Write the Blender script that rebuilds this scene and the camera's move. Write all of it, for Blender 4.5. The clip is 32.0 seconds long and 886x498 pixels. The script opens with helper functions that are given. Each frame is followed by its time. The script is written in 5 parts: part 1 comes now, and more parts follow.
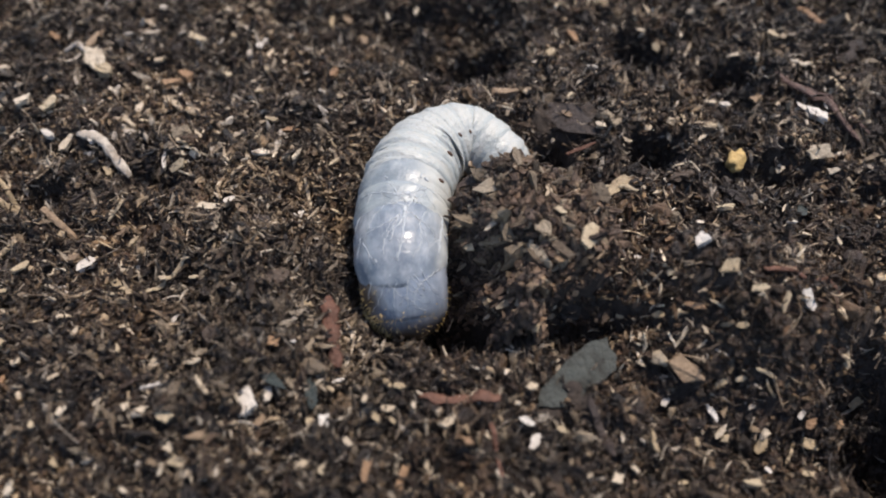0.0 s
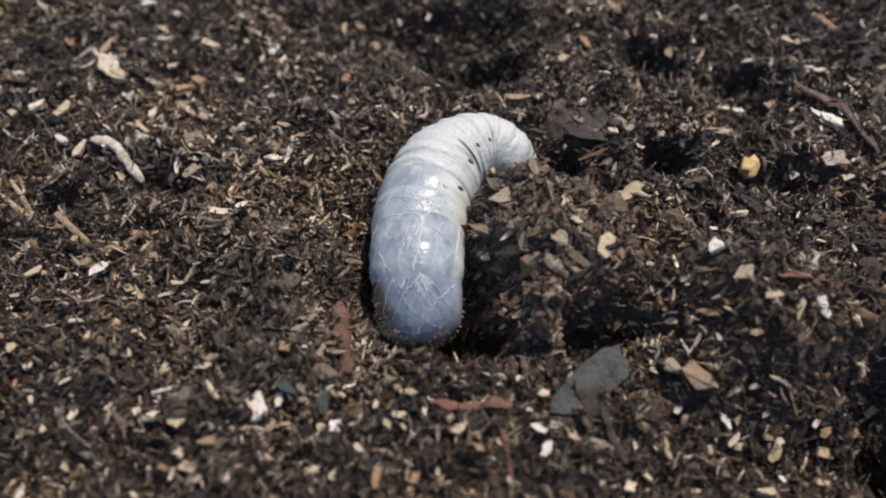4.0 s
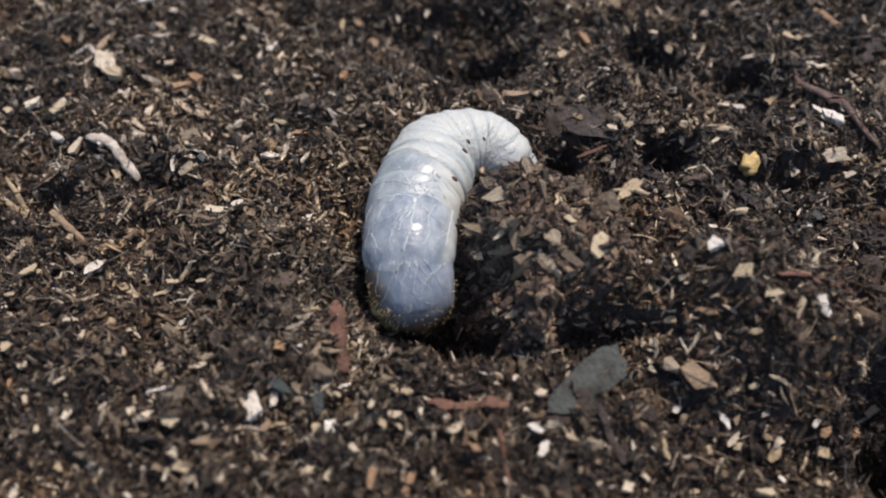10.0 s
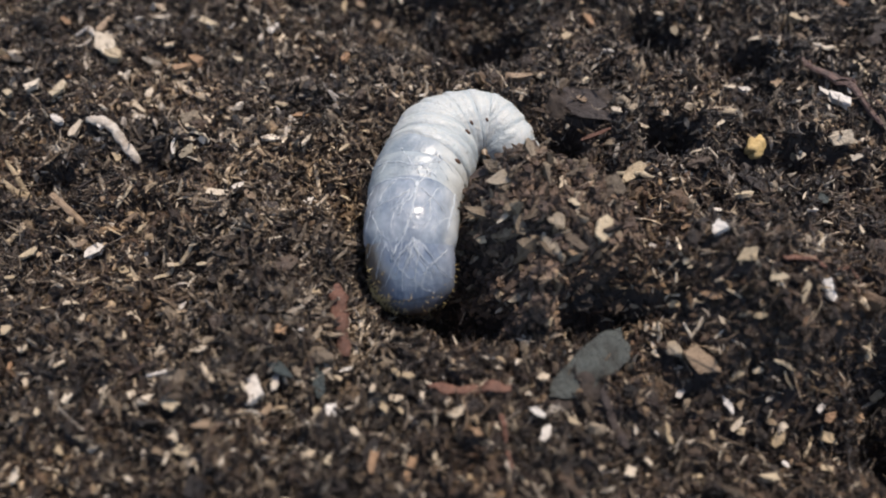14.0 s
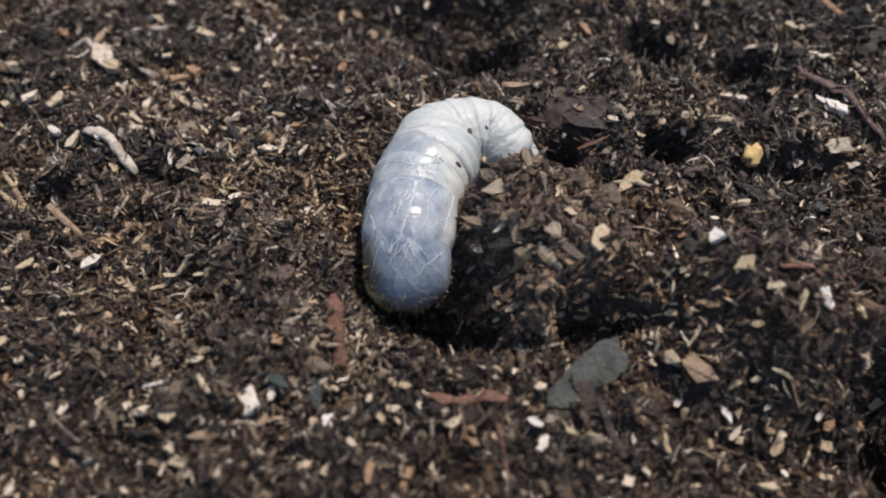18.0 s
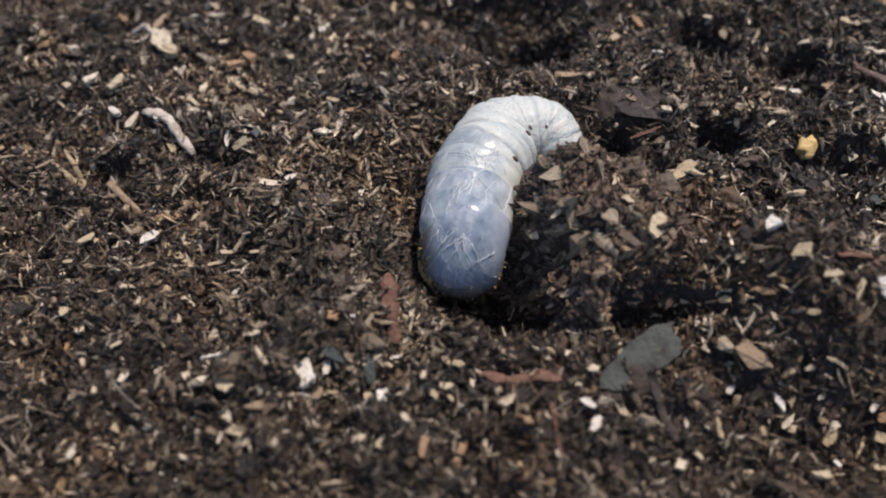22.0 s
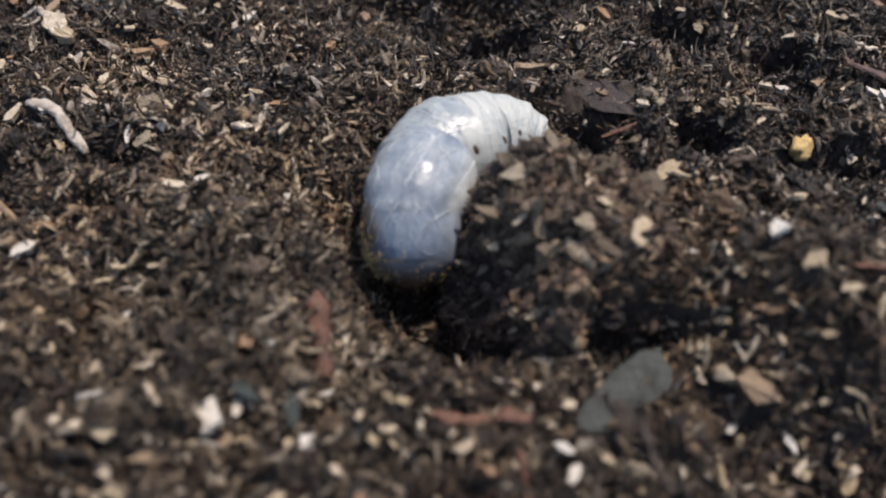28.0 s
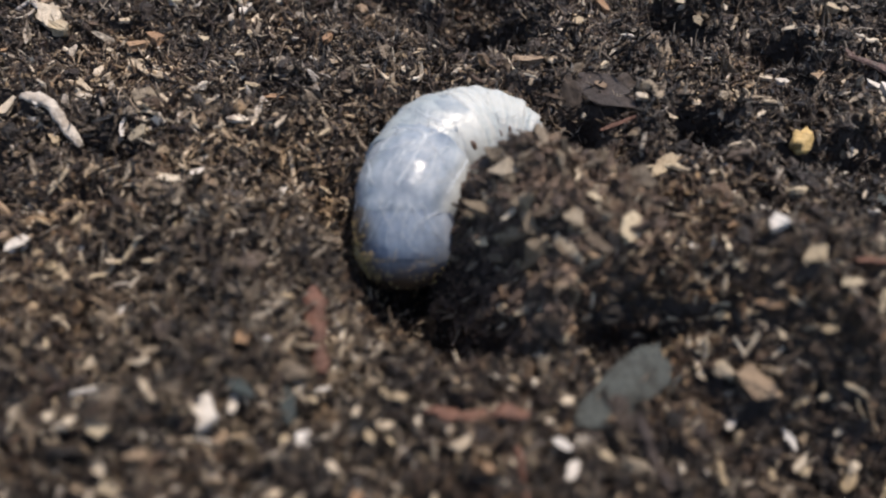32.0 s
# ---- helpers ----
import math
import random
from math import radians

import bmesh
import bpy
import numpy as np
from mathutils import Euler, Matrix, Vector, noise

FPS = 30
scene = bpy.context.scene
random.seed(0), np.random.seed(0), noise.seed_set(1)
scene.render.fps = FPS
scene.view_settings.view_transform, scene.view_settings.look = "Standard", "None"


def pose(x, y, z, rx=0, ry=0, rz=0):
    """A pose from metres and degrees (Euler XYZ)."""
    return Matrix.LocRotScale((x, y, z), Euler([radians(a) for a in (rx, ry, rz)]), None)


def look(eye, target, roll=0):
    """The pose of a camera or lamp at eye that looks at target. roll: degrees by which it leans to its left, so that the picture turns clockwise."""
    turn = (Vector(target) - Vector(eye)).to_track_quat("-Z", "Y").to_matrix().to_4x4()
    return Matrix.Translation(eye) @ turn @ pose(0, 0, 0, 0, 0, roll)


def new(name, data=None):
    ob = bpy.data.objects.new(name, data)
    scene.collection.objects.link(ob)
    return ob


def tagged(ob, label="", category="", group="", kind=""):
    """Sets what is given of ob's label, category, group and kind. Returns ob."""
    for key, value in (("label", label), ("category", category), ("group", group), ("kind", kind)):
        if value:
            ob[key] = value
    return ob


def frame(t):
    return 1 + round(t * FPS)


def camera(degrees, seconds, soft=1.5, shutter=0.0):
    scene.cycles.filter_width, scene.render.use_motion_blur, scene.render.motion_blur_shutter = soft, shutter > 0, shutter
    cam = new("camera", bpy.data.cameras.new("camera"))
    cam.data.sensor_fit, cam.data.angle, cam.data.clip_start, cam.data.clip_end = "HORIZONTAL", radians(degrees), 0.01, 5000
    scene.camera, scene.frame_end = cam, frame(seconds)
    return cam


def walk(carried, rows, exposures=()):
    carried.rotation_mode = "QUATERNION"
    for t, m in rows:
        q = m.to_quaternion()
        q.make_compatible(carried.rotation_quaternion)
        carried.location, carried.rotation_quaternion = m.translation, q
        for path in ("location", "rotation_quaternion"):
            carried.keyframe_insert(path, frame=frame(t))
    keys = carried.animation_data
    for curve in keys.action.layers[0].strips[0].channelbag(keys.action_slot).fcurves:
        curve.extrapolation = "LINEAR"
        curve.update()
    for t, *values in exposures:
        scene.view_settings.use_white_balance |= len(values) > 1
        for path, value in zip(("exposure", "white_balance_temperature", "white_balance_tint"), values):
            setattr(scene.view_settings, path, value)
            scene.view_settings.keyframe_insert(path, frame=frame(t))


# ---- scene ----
# ---------------------------------------------------------------- camera
cam = camera(55.0, 32.0, soft=1.9)
cam.data.dof.use_dof = True
cam.data.dof.focus_distance = 0.119
cam.data.dof.aperture_fstop = 14.5
PATH = [
    (0, (-0.00097, -0.07327, 0.09215), (0.00142, -0.00440, 0.00642), 1.48),
    (0.5, (-0.00154, -0.07371, 0.09213), (0.00017, -0.00371, 0.00730), 1.26),
    (1, (-0.00161, -0.07366, 0.09216), (-0.00009, -0.00380, 0.00721), 1.11),
    (1.5, (-0.00184, -0.07370, 0.09230), (-0.00044, -0.00381, 0.00737), 1.12),
    (2, (-0.00130, -0.07363, 0.09225), (-0.00014, -0.00356, 0.00745), 0.89),
    (2.5, (-0.00115, -0.07330, 0.09193), (-0.00002, -0.00324, 0.00714), 0.70),
    (3, (-0.00106, -0.07305, 0.09181), (-0.00008, -0.00332, 0.00675), 0.65),
    (3.5, (-0.00106, -0.07323, 0.09189), (-0.00013, -0.00365, 0.00670), 0.71),
    (5.5, (-0.00088, -0.07323, 0.09169), (0.00018, -0.00364, 0.00651), 0.68),
    (6, (-0.00096, -0.07315, 0.09168), (0.00007, -0.00387, 0.00625), 0.72),
    (6.5, (-0.00110, -0.07309, 0.09174), (-0.00013, -0.00382, 0.00630), 0.82),
    (7, (-0.00083, -0.07300, 0.09160), (-0.00001, -0.00379, 0.00610), 0.71),
    (7.5, (-0.00066, -0.07282, 0.09152), (-0.00002, -0.00371, 0.00594), 0.47),
    (8, (-0.00066, -0.07264, 0.09171), (-0.00011, -0.00365, 0.00604), 0.44),
    (8.5, (-0.00060, -0.07278, 0.09156), (0.00017, -0.00361, 0.00603), 0.60),
    (9, (-0.00052, -0.07292, 0.09154), (0.00006, -0.00369, 0.00606), 0.53),
    (9.5, (-0.00032, -0.07251, 0.09151), (0.00012, -0.00349, 0.00586), 0.42),
    (10, (-0.00015, -0.07252, 0.09133), (0.00034, -0.00328, 0.00586), 0.37),
    (10.5, (-0.00017, -0.07245, 0.09152), (0.00040, -0.00338, 0.00591), 0.40),
    (11, (-0.00036, -0.07250, 0.09148), (0.00017, -0.00347, 0.00584), 0.51),
    (11.5, (-0.00032, -0.07280, 0.09164), (0.00016, -0.00349, 0.00622), 0.62),
    (12, (-0.00017, -0.07263, 0.09160), (0.00018, -0.00344, 0.00608), 0.51),
    (12.5, (-0.00006, -0.07224, 0.09090), (0.00013, -0.00339, 0.00511), 0.09),
    (13, (0.00001, -0.07219, 0.09076), (0.00000, -0.00372, 0.00467), -0.01),
    (13.5, (-0.00002, -0.07231, 0.09063), (0.00010, -0.00418, 0.00427), 0.14),
    (14, (0.00010, -0.07213, 0.09055), (0.00008, -0.00442, 0.00386), 0.10),
    (14.5, (0.00016, -0.07203, 0.09046), (0.00013, -0.00446, 0.00365), 0.03),
    (16.5, (0.00035, -0.07201, 0.09061), (0.00046, -0.00392, 0.00421), 0.03),
    (17, (0.00038, -0.07209, 0.09067), (0.00048, -0.00397, 0.00430), 0.04),
    (17.5, (0.00059, -0.07210, 0.09045), (0.00060, -0.00353, 0.00444), -0.11),
    (18, (0.00062, -0.07203, 0.09047), (0.00050, -0.00339, 0.00452), -0.19),
    (18.5, (0.00039, -0.07183, 0.09025), (0.00015, -0.00333, 0.00418), -0.32),
    (19, (0.00055, -0.07186, 0.09032), (0.00026, -0.00350, 0.00415), -0.43),
    (19.5, (0.00035, -0.07172, 0.09050), (0.00022, -0.00318, 0.00446), -0.42),
    (20, (0.00080, -0.07162, 0.09027), (0.00050, -0.00287, 0.00440), -0.64),
    (20.5, (0.00002, -0.07129, 0.09007), (-0.00049, -0.00238, 0.00432), -0.42),
    (21, (-0.00096, -0.07071, 0.09000), (-0.00192, -0.00216, 0.00398), -0.66),
    (21.5, (-0.00298, -0.07504, 0.08955), (-0.00521, -0.00661, 0.00346), -0.52),
    (22, (-0.00279, -0.07536, 0.08911), (-0.00639, -0.00591, 0.00388), -1.07),
    (22.5, (-0.00445, -0.06753, 0.07514), (-0.00135, 0.00509, -0.00743), 3.75),
    (23, (-0.00419, -0.06763, 0.07379), (-0.00129, 0.00760, -0.00640), 3.51),
    (23.5, (-0.00379, -0.06677, 0.07319), (-0.00136, 0.00802, -0.00743), 3.14),
    (24, (-0.00362, -0.06666, 0.07311), (-0.00096, 0.00788, -0.00774), 3.15),
    (24.5, (-0.00409, -0.06675, 0.07294), (-0.00137, 0.00770, -0.00800), 3.30),
    (25, (-0.00354, -0.06588, 0.07299), (-0.00058, 0.00776, -0.00867), 3.19),
    (25.5, (-0.00345, -0.06587, 0.07295), (-0.00022, 0.00753, -0.00892), 3.30),
    (27.5, (-0.00328, -0.06562, 0.07292), (0.00012, 0.00759, -0.00911), 3.30),
    (28, (-0.00303, -0.06536, 0.07280), (0.00043, 0.00777, -0.00929), 3.20),
    (28.5, (-0.00300, -0.06533, 0.07282), (0.00049, 0.00772, -0.00935), 3.28),
    (29, (-0.00320, -0.06537, 0.07263), (0.00043, 0.00770, -0.00951), 3.39),
    (29.5, (-0.00325, -0.06532, 0.07257), (0.00043, 0.00768, -0.00963), 3.43),
    (30, (-0.00306, -0.06515, 0.07245), (0.00055, 0.00784, -0.00977), 3.35),
    (30.5, (-0.00292, -0.06472, 0.07247), (0.00082, 0.00805, -0.00994), 3.30),
    (31, (-0.00300, -0.06478, 0.07246), (0.00084, 0.00786, -0.01006), 3.44),
    (31.5, (-0.00298, -0.06451, 0.07238), (0.00083, 0.00781, -0.01042), 3.39),
    (32, (-0.00282, -0.06469, 0.07244), (0.00076, 0.00769, -0.01031), 3.25),
]
walk(cam, [(t, look(eye, target, roll)) for t, eye, target, roll in PATH], [(0.0, 0.09, 6950, 14), (28.0, 0.09, 6950, 14), (29.5, 0.16, 6950, 14), (32.0, 0.16, 6950, 14)])

# ---------------------------------------------------------------- light
SUN_ELEVATION, SUN_AZIMUTH = 65.0, 42.0      # azimuth: degrees clockwise from +y
world = bpy.data.worlds.new("daylight")
scene.world = world
world.use_nodes = True
wn = world.node_tree
sky = wn.nodes.new("ShaderNodeTexSky")
sky.sky_type, sky.sun_disc = "NISHITA", False
sky.sun_elevation, sky.sun_rotation = radians(SUN_ELEVATION), radians(SUN_AZIMUTH)
wn.nodes["Background"].inputs["Strength"].default_value = 0.19
wn.links.new(sky.outputs["Color"], wn.nodes["Background"].inputs["Color"])
sun = new("sun", bpy.data.lights.new("sun", "SUN"))
sun.data.energy, sun.data.angle, sun.data.color = 4.8, radians(0.8), (1.0, 0.93, 0.83)
_d = Vector((math.sin(radians(SUN_AZIMUTH)) * math.cos(radians(SUN_ELEVATION)),
             math.cos(radians(SUN_AZIMUTH)) * math.cos(radians(SUN_ELEVATION)), math.sin(radians(SUN_ELEVATION))))
sun.matrix_world = look(_d, (0, 0, 0))

MM = 0.001
rng = np.random.default_rng(7)


# ---------------------------------------------------------------- materials
def material(name):
    mat = bpy.data.materials.new(name)
    mat.use_nodes = True
    nt = mat.node_tree
    return mat, nt, nt.nodes["Principled BSDF"]


def ramp(nt, fac, stops):
    node = nt.nodes.new("ShaderNodeValToRGB")
    while len(node.color_ramp.elements) < len(stops):
        node.color_ramp.elements.new(0.5)
    for el, (at, col) in zip(node.color_ramp.elements, stops):
        el.position, el.color = at, (*col, 1.0)
    nt.links.new(fac, node.inputs["Fac"])
    return node.outputs["Color"]


def texture(nt, scale, detail=4.0, rough=0.6, stretch=(1, 1, 1), offset=None):
    co = nt.nodes.new("ShaderNodeTexCoord")
    mp = nt.nodes.new("ShaderNodeMapping")
    mp.inputs["Scale"].default_value = stretch
    nt.links.new(co.outputs["Object"], mp.inputs["Vector"])
    tex = nt.nodes.new("ShaderNodeTexNoise")
    tex.inputs["Scale"].default_value, tex.inputs["Detail"].default_value = scale, detail
    tex.inputs["Roughness"].default_value = rough
    nt.links.new(mp.outputs["Vector"], tex.inputs["Vector"])
    if offset is not None:
        nt.links.new(offset, mp.inputs["Location"])
    return tex.outputs["Fac"]


def mixed(nt, fac, a, b, mode="MIX"):
    node = nt.nodes.new("ShaderNodeMix")
    node.data_type, node.blend_type = "RGBA", mode
    for sock, val in ((node.inputs["Factor"], fac), (node.inputs["A"], a), (node.inputs["B"], b)):
        if isinstance(val, (int, float)):
            sock.default_value = val
        elif isinstance(val, tuple):
            sock.default_value = (*val, 1.0)
        else:
            nt.links.new(val, sock)
    return node.outputs["Result"]


def bump(nt, bsdf, height, distance, strength=1.0):
    node = nt.nodes.new("ShaderNodeBump")
    node.inputs["Distance"].default_value, node.inputs["Strength"].default_value = distance, strength
    nt.links.new(height, node.inputs["Height"])
    nt.links.new(node.outputs["Normal"], bsdf.inputs["Normal"])


def soil_material():
    mat, nt, b = material("dark_soil")
    grain = texture(nt, 900, 6, 0.7)
    patch = texture(nt, 70, 4, 0.6)
    col = mixed(nt, patch, ramp(nt, grain, [(0.3, (0.013, 0.009, 0.007)), (0.55, (0.03, 0.021, 0.016)), (0.75, (0.072, 0.050, 0.036))]),
                ramp(nt, grain, [(0.3, (0.017, 0.012, 0.010)), (0.7, (0.06, 0.042, 0.032))]))
    nt.links.new(col, b.inputs["Base Color"])
    b.inputs["Roughness"].default_value = 0.8
    bump(nt, b, grain, 0.0006)
    return mat


def litter_material(name, stops, rough=0.5, grain_scale=1500, per_island=True, stretch=(1, 1, 1)):
    """Loose organic bits: a colour per piece, streaked by fine grain."""
    mat, nt, b = material(name)
    if per_island:
        pick = nt.nodes.new("ShaderNodeNewGeometry").outputs["Random Per Island"]
    else:
        pick = nt.nodes.new("ShaderNodeObjectInfo").outputs["Random"]
    grain = texture(nt, grain_scale, 5, 0.65, stretch)
    stain = texture(nt, 420, 3, 0.6)
    col = ramp(nt, pick, stops)
    most, least = (0.9, 0.75) if per_island else (0.68, 0.7)
    col = mixed(nt, ramp(nt, grain, [(0.3, (least,) * 3), (0.75, (0.0,) * 3)]), col, (0.35, 0.31, 0.28), "MULTIPLY")
    col = mixed(nt, ramp(nt, stain, [(0.46, (0.0,) * 3), (0.68, (most,) * 3)]), col, (0.26, 0.20, 0.155), "MULTIPLY")
    if per_island:
        tint = texture(nt, 55, 4, 0.6)
        col = mixed(nt, 1.0, col, ramp(nt, tint, [(0.34, (0.36, 0.34, 0.33)), (0.5, (1.0, 0.97, 0.93)), (0.66, (1.75, 1.6, 1.36))]), "MULTIPLY")
    nt.links.new(col, b.inputs["Base Color"])
    nt.links.new(ramp(nt, grain, [(0.2, (rough - 0.12,) * 3), (0.8, (rough + 0.2,) * 3)]), b.inputs["Roughness"])
    bump(nt, b, grain, 0.0007)
    return mat


SOIL = soil_material()
CRUMB = litter_material("soil_crumb", [(0.0, (0.014, 0.009, 0.007)), (0.4, (0.030, 0.019, 0.013)), (0.72, (0.055, 0.034, 0.022)), (0.90, (0.12, 0.080, 0.050)), (1.0, (0.28, 0.20, 0.12))], 0.42)
# clod crumbs: drier and browner, and lightened to paint in sunlight
LIT_DRY_CRUMB = litter_material("lit_dry_soil_crumb", [(0.0, (0.066, 0.045, 0.036)), (0.4, (0.125, 0.087, 0.068)), (0.72, (0.20, 0.142, 0.107)), (0.92, (0.26, 0.19, 0.135)), (1.0, (0.38, 0.29, 0.20))], 0.7)
# brown fibres; the near-white end of the ramp paints in glints
FIBRE = litter_material("plant_fibre", [(0.0, (0.008, 0.0055, 0.004)), (0.42, (0.022, 0.014, 0.010)), (0.70, (0.056, 0.037, 0.025)), (0.84, (0.14, 0.106, 0.077)), (0.92, (0.42, 0.37, 0.30)), (1.0, (0.70, 0.65, 0.56))], 0.30)
SHRED = litter_material("bark_shred", [(0.0, (0.012, 0.008, 0.006)), (0.45, (0.034, 0.021, 0.015)), (0.75, (0.075, 0.046, 0.031)), (0.93, (0.15, 0.10, 0.065)), (1.0, (0.36, 0.28, 0.19))], 0.30)
LOOSE_CRUMB = litter_material("loose_crumb", [(0.0, (0.012, 0.008, 0.006)), (0.6, (0.04, 0.026, 0.018)), (1.0, (0.11, 0.074, 0.050))], 0.45, per_island=False)
# clod lumps: the same brown, with sunlight painted into the colour
LIT_LOOSE_DRY = litter_material("lit_loose_dry_crumb", [(0.0, (0.075, 0.051, 0.042)), (0.6, (0.165, 0.115, 0.090)), (1.0, (0.27, 0.195, 0.147))], 0.65, per_island=False)
LOOSE_SHRED = litter_material("loose_shred", [(0.0, (0.016, 0.010, 0.008)), (0.55, (0.05, 0.031, 0.021)), (0.85, (0.13, 0.088, 0.058)), (1.0, (0.40, 0.32, 0.22))], 0.32, per_island=False)
LOOSE_GRIT = litter_material("loose_grit", [(0.0, (0.12, 0.088, 0.06)), (0.5, (0.26, 0.205, 0.14)), (0.85, (0.38, 0.31, 0.22)), (1.0, (0.48, 0.41, 0.31))], 0.55, per_island=False)
# clod fibres: lightened so that the clod's shaded slopes look sunlit
LIT_DRY_FIBRE = litter_material("lit_dry_fibre", [(0.0, (0.030, 0.020, 0.015)), (0.5, (0.10, 0.070, 0.050)), (0.85, (0.22, 0.165, 0.12)), (1.0, (0.50, 0.43, 0.34))], 0.4)
ROOTLET = litter_material("rootlet", [(0.0, (0.06, 0.042, 0.03)), (0.5, (0.20, 0.15, 0.105)), (0.85, (0.42, 0.35, 0.27)), (1.0, (0.66, 0.60, 0.52))], 0.3)
PALE_FIBRE = litter_material("pale_fibre", [(0.0, (0.05, 0.036, 0.025)), (0.45, (0.17, 0.13, 0.09)), (0.8, (0.42, 0.35, 0.26)), (1.0, (0.70, 0.64, 0.54))], 0.42)
# whitish wood; its smallest flecks also stand in for glints on wet soil
FLECK = litter_material("white_fleck", [(0.0, (0.34, 0.29, 0.23)), (0.6, (0.60, 0.54, 0.46)), (1.0, (0.78, 0.75, 0.70))], 0.32)
GRIT = litter_material("pale_grit", [(0.0, (0.12, 0.088, 0.058)), (0.45, (0.27, 0.215, 0.145)), (0.75, (0.55, 0.44, 0.31)), (1.0, (0.72, 0.66, 0.56))], 0.55)
WHITE_WOOD = litter_material("white_wood", [(0.0, (0.62, 0.56, 0.48)), (1.0, (0.80, 0.77, 0.72))], 0.55, 900, False)
CREAM_WOOD = litter_material("cream_wood", [(0.0, (0.56, 0.46, 0.33)), (1.0, (0.68, 0.60, 0.48))], 0.55, 900, False)
TAN_WOOD = litter_material("tan_wood", [(0.0, (0.40, 0.31, 0.19)), (1.0, (0.55, 0.46, 0.32))], 0.55, 900, False)
BROWN_WOOD = litter_material("brown_wood", [(0.0, (0.19, 0.13, 0.082)), (1.0, (0.33, 0.235, 0.15))], 0.55, 900, False)
YELLOW_STONE = litter_material("yellow_pebble", [(0.0, (0.60, 0.42, 0.16)), (1.0, (0.66, 0.50, 0.24))], 0.5, 700, False)
ORANGE_WOOD = litter_material("orange_wood", [(0.0, (0.31, 0.18, 0.095)), (1.0, (0.36, 0.23, 0.13))], 0.55, 800, False)
UMBER_BARK = litter_material("umber_bark", [(0.0, (0.085, 0.046, 0.038)), (1.0, (0.14, 0.082, 0.066))], 0.55, 900, False)
RED_BARK = litter_material("red_bark", [(0.0, (0.15, 0.064, 0.040)), (1.0, (0.20, 0.095, 0.060))], 0.6, 800, False)
GREY_SLATE = litter_material("grey_flake", [(0.0, (0.056, 0.066, 0.060)), (1.0, (0.072, 0.082, 0.075))], 0.75, 1200, False)
GREEN_FLAKE = litter_material("green_black_flake", [(0.0, (0.018, 0.032, 0.032)), (1.0, (0.03, 0.045, 0.045))], 0.55, 900, False)
DARK_BARK = litter_material("dark_bark", [(0.0, (0.03, 0.02, 0.017)), (1.0, (0.055, 0.038, 0.032))], 0.6, 900, False)


def skin_material(name, base, deep, rough, sss, flank=None, tip=None, relief=0.00012, coat=0.2, pleat=None, outer=None):
    """Moist larval skin: cloudy, wrinkled; optionally pale along the flank and brown at the tip, by local place."""
    mat, nt, b = material(name)
    cloud = texture(nt, 300, 5, 0.62)
    fine = texture(nt, 1300, 4, 0.6)
    wrinkle = texture(nt, 420, 3, 0.55, (0.45, 2.6, 0.45))
    col = mixed(nt, ramp(nt, cloud, [(0.36, (0.0,) * 3), (0.66, (1.0,) * 3)]), base, deep)
    wisp = texture(nt, 330, 6, 0.72, (2.4, 0.55, 2.4))
    col = mixed(nt, ramp(nt, wisp, [(0.48, (0.0,) * 3), (0.74, (0.55,) * 3)]), col, (0.47, 0.49, 0.51))
    if pleat:
        col = mixed(nt, ramp(nt, texture(nt, 300, 4, 0.6, (0.35, 2.2, 0.35)), [(0.47, (0.0,) * 3), (0.6, (0.75,) * 3)]), col, pleat)
    where = nt.nodes.new("ShaderNodeTexCoord").outputs["Object"]
    split = nt.nodes.new("ShaderNodeSeparateXYZ")
    nt.links.new(where, split.inputs[0])

    def along(axis, lo, hi, tex):
        add = nt.nodes.new("ShaderNodeMath")
        add.operation = "MULTIPLY_ADD"
        add.inputs[1].default_value, add.inputs[2].default_value = 0.004, -0.002
        nt.links.new(tex, add.inputs[0])
        both = nt.nodes.new("ShaderNodeMath")
        nt.links.new(split.outputs[axis], both.inputs[0])
        nt.links.new(add.outputs[0], both.inputs[1])
        rng_node = nt.nodes.new("ShaderNodeMapRange")
        rng_node.interpolation_type = "SMOOTHSTEP"
        rng_node.inputs["From Min"].default_value, rng_node.inputs["From Max"].default_value = lo, hi
        nt.links.new(both.outputs[0], rng_node.inputs["Value"])
        return rng_node.outputs["Result"]

    if flank:
        col = mixed(nt, along("X", flank[1], flank[2], cloud), col, flank[0])
    if outer:
        col = mixed(nt, along("X", outer[1], outer[2], cloud), col, outer[0])
    if tip:
        col = mixed(nt, along("Y", tip[1], tip[2], cloud), col, tip[0])
    nt.links.new(col, b.inputs["Base Color"])
    b.inputs["Roughness"].default_value = rough
    b.inputs["Subsurface Weight"].default_value = sss
    b.inputs["Subsurface Radius"].default_value = (1.0, 0.85, 0.7)
    b.inputs["Subsurface Scale"].default_value = 0.0016
    b.inputs["Coat Weight"].default_value = coat
    b.inputs["Coat Roughness"].default_value = 0.19
    mix = nt.nodes.new("ShaderNodeMath")
    nt.links.new(fine, mix.inputs[0])
    nt.links.new(wrinkle, mix.inputs[1])
    bump(nt, b, mix.outputs[0], relief)
    return mat


SKIN_WHITE = skin_material("cream_skin", (0.405, 0.415, 0.395), (0.33, 0.362, 0.368), 0.46, 0.35, relief=0.00028, coat=0.05, pleat=(0.285, 0.33, 0.345))
SKIN_MILK = skin_material("milky_blue_skin", (0.30, 0.335, 0.345), (0.18, 0.215, 0.24), 0.34, 0.35, ((0.41, 0.425, 0.41), 0.0022, 0.0048), coat=0.1, pleat=(0.25, 0.29, 0.31))
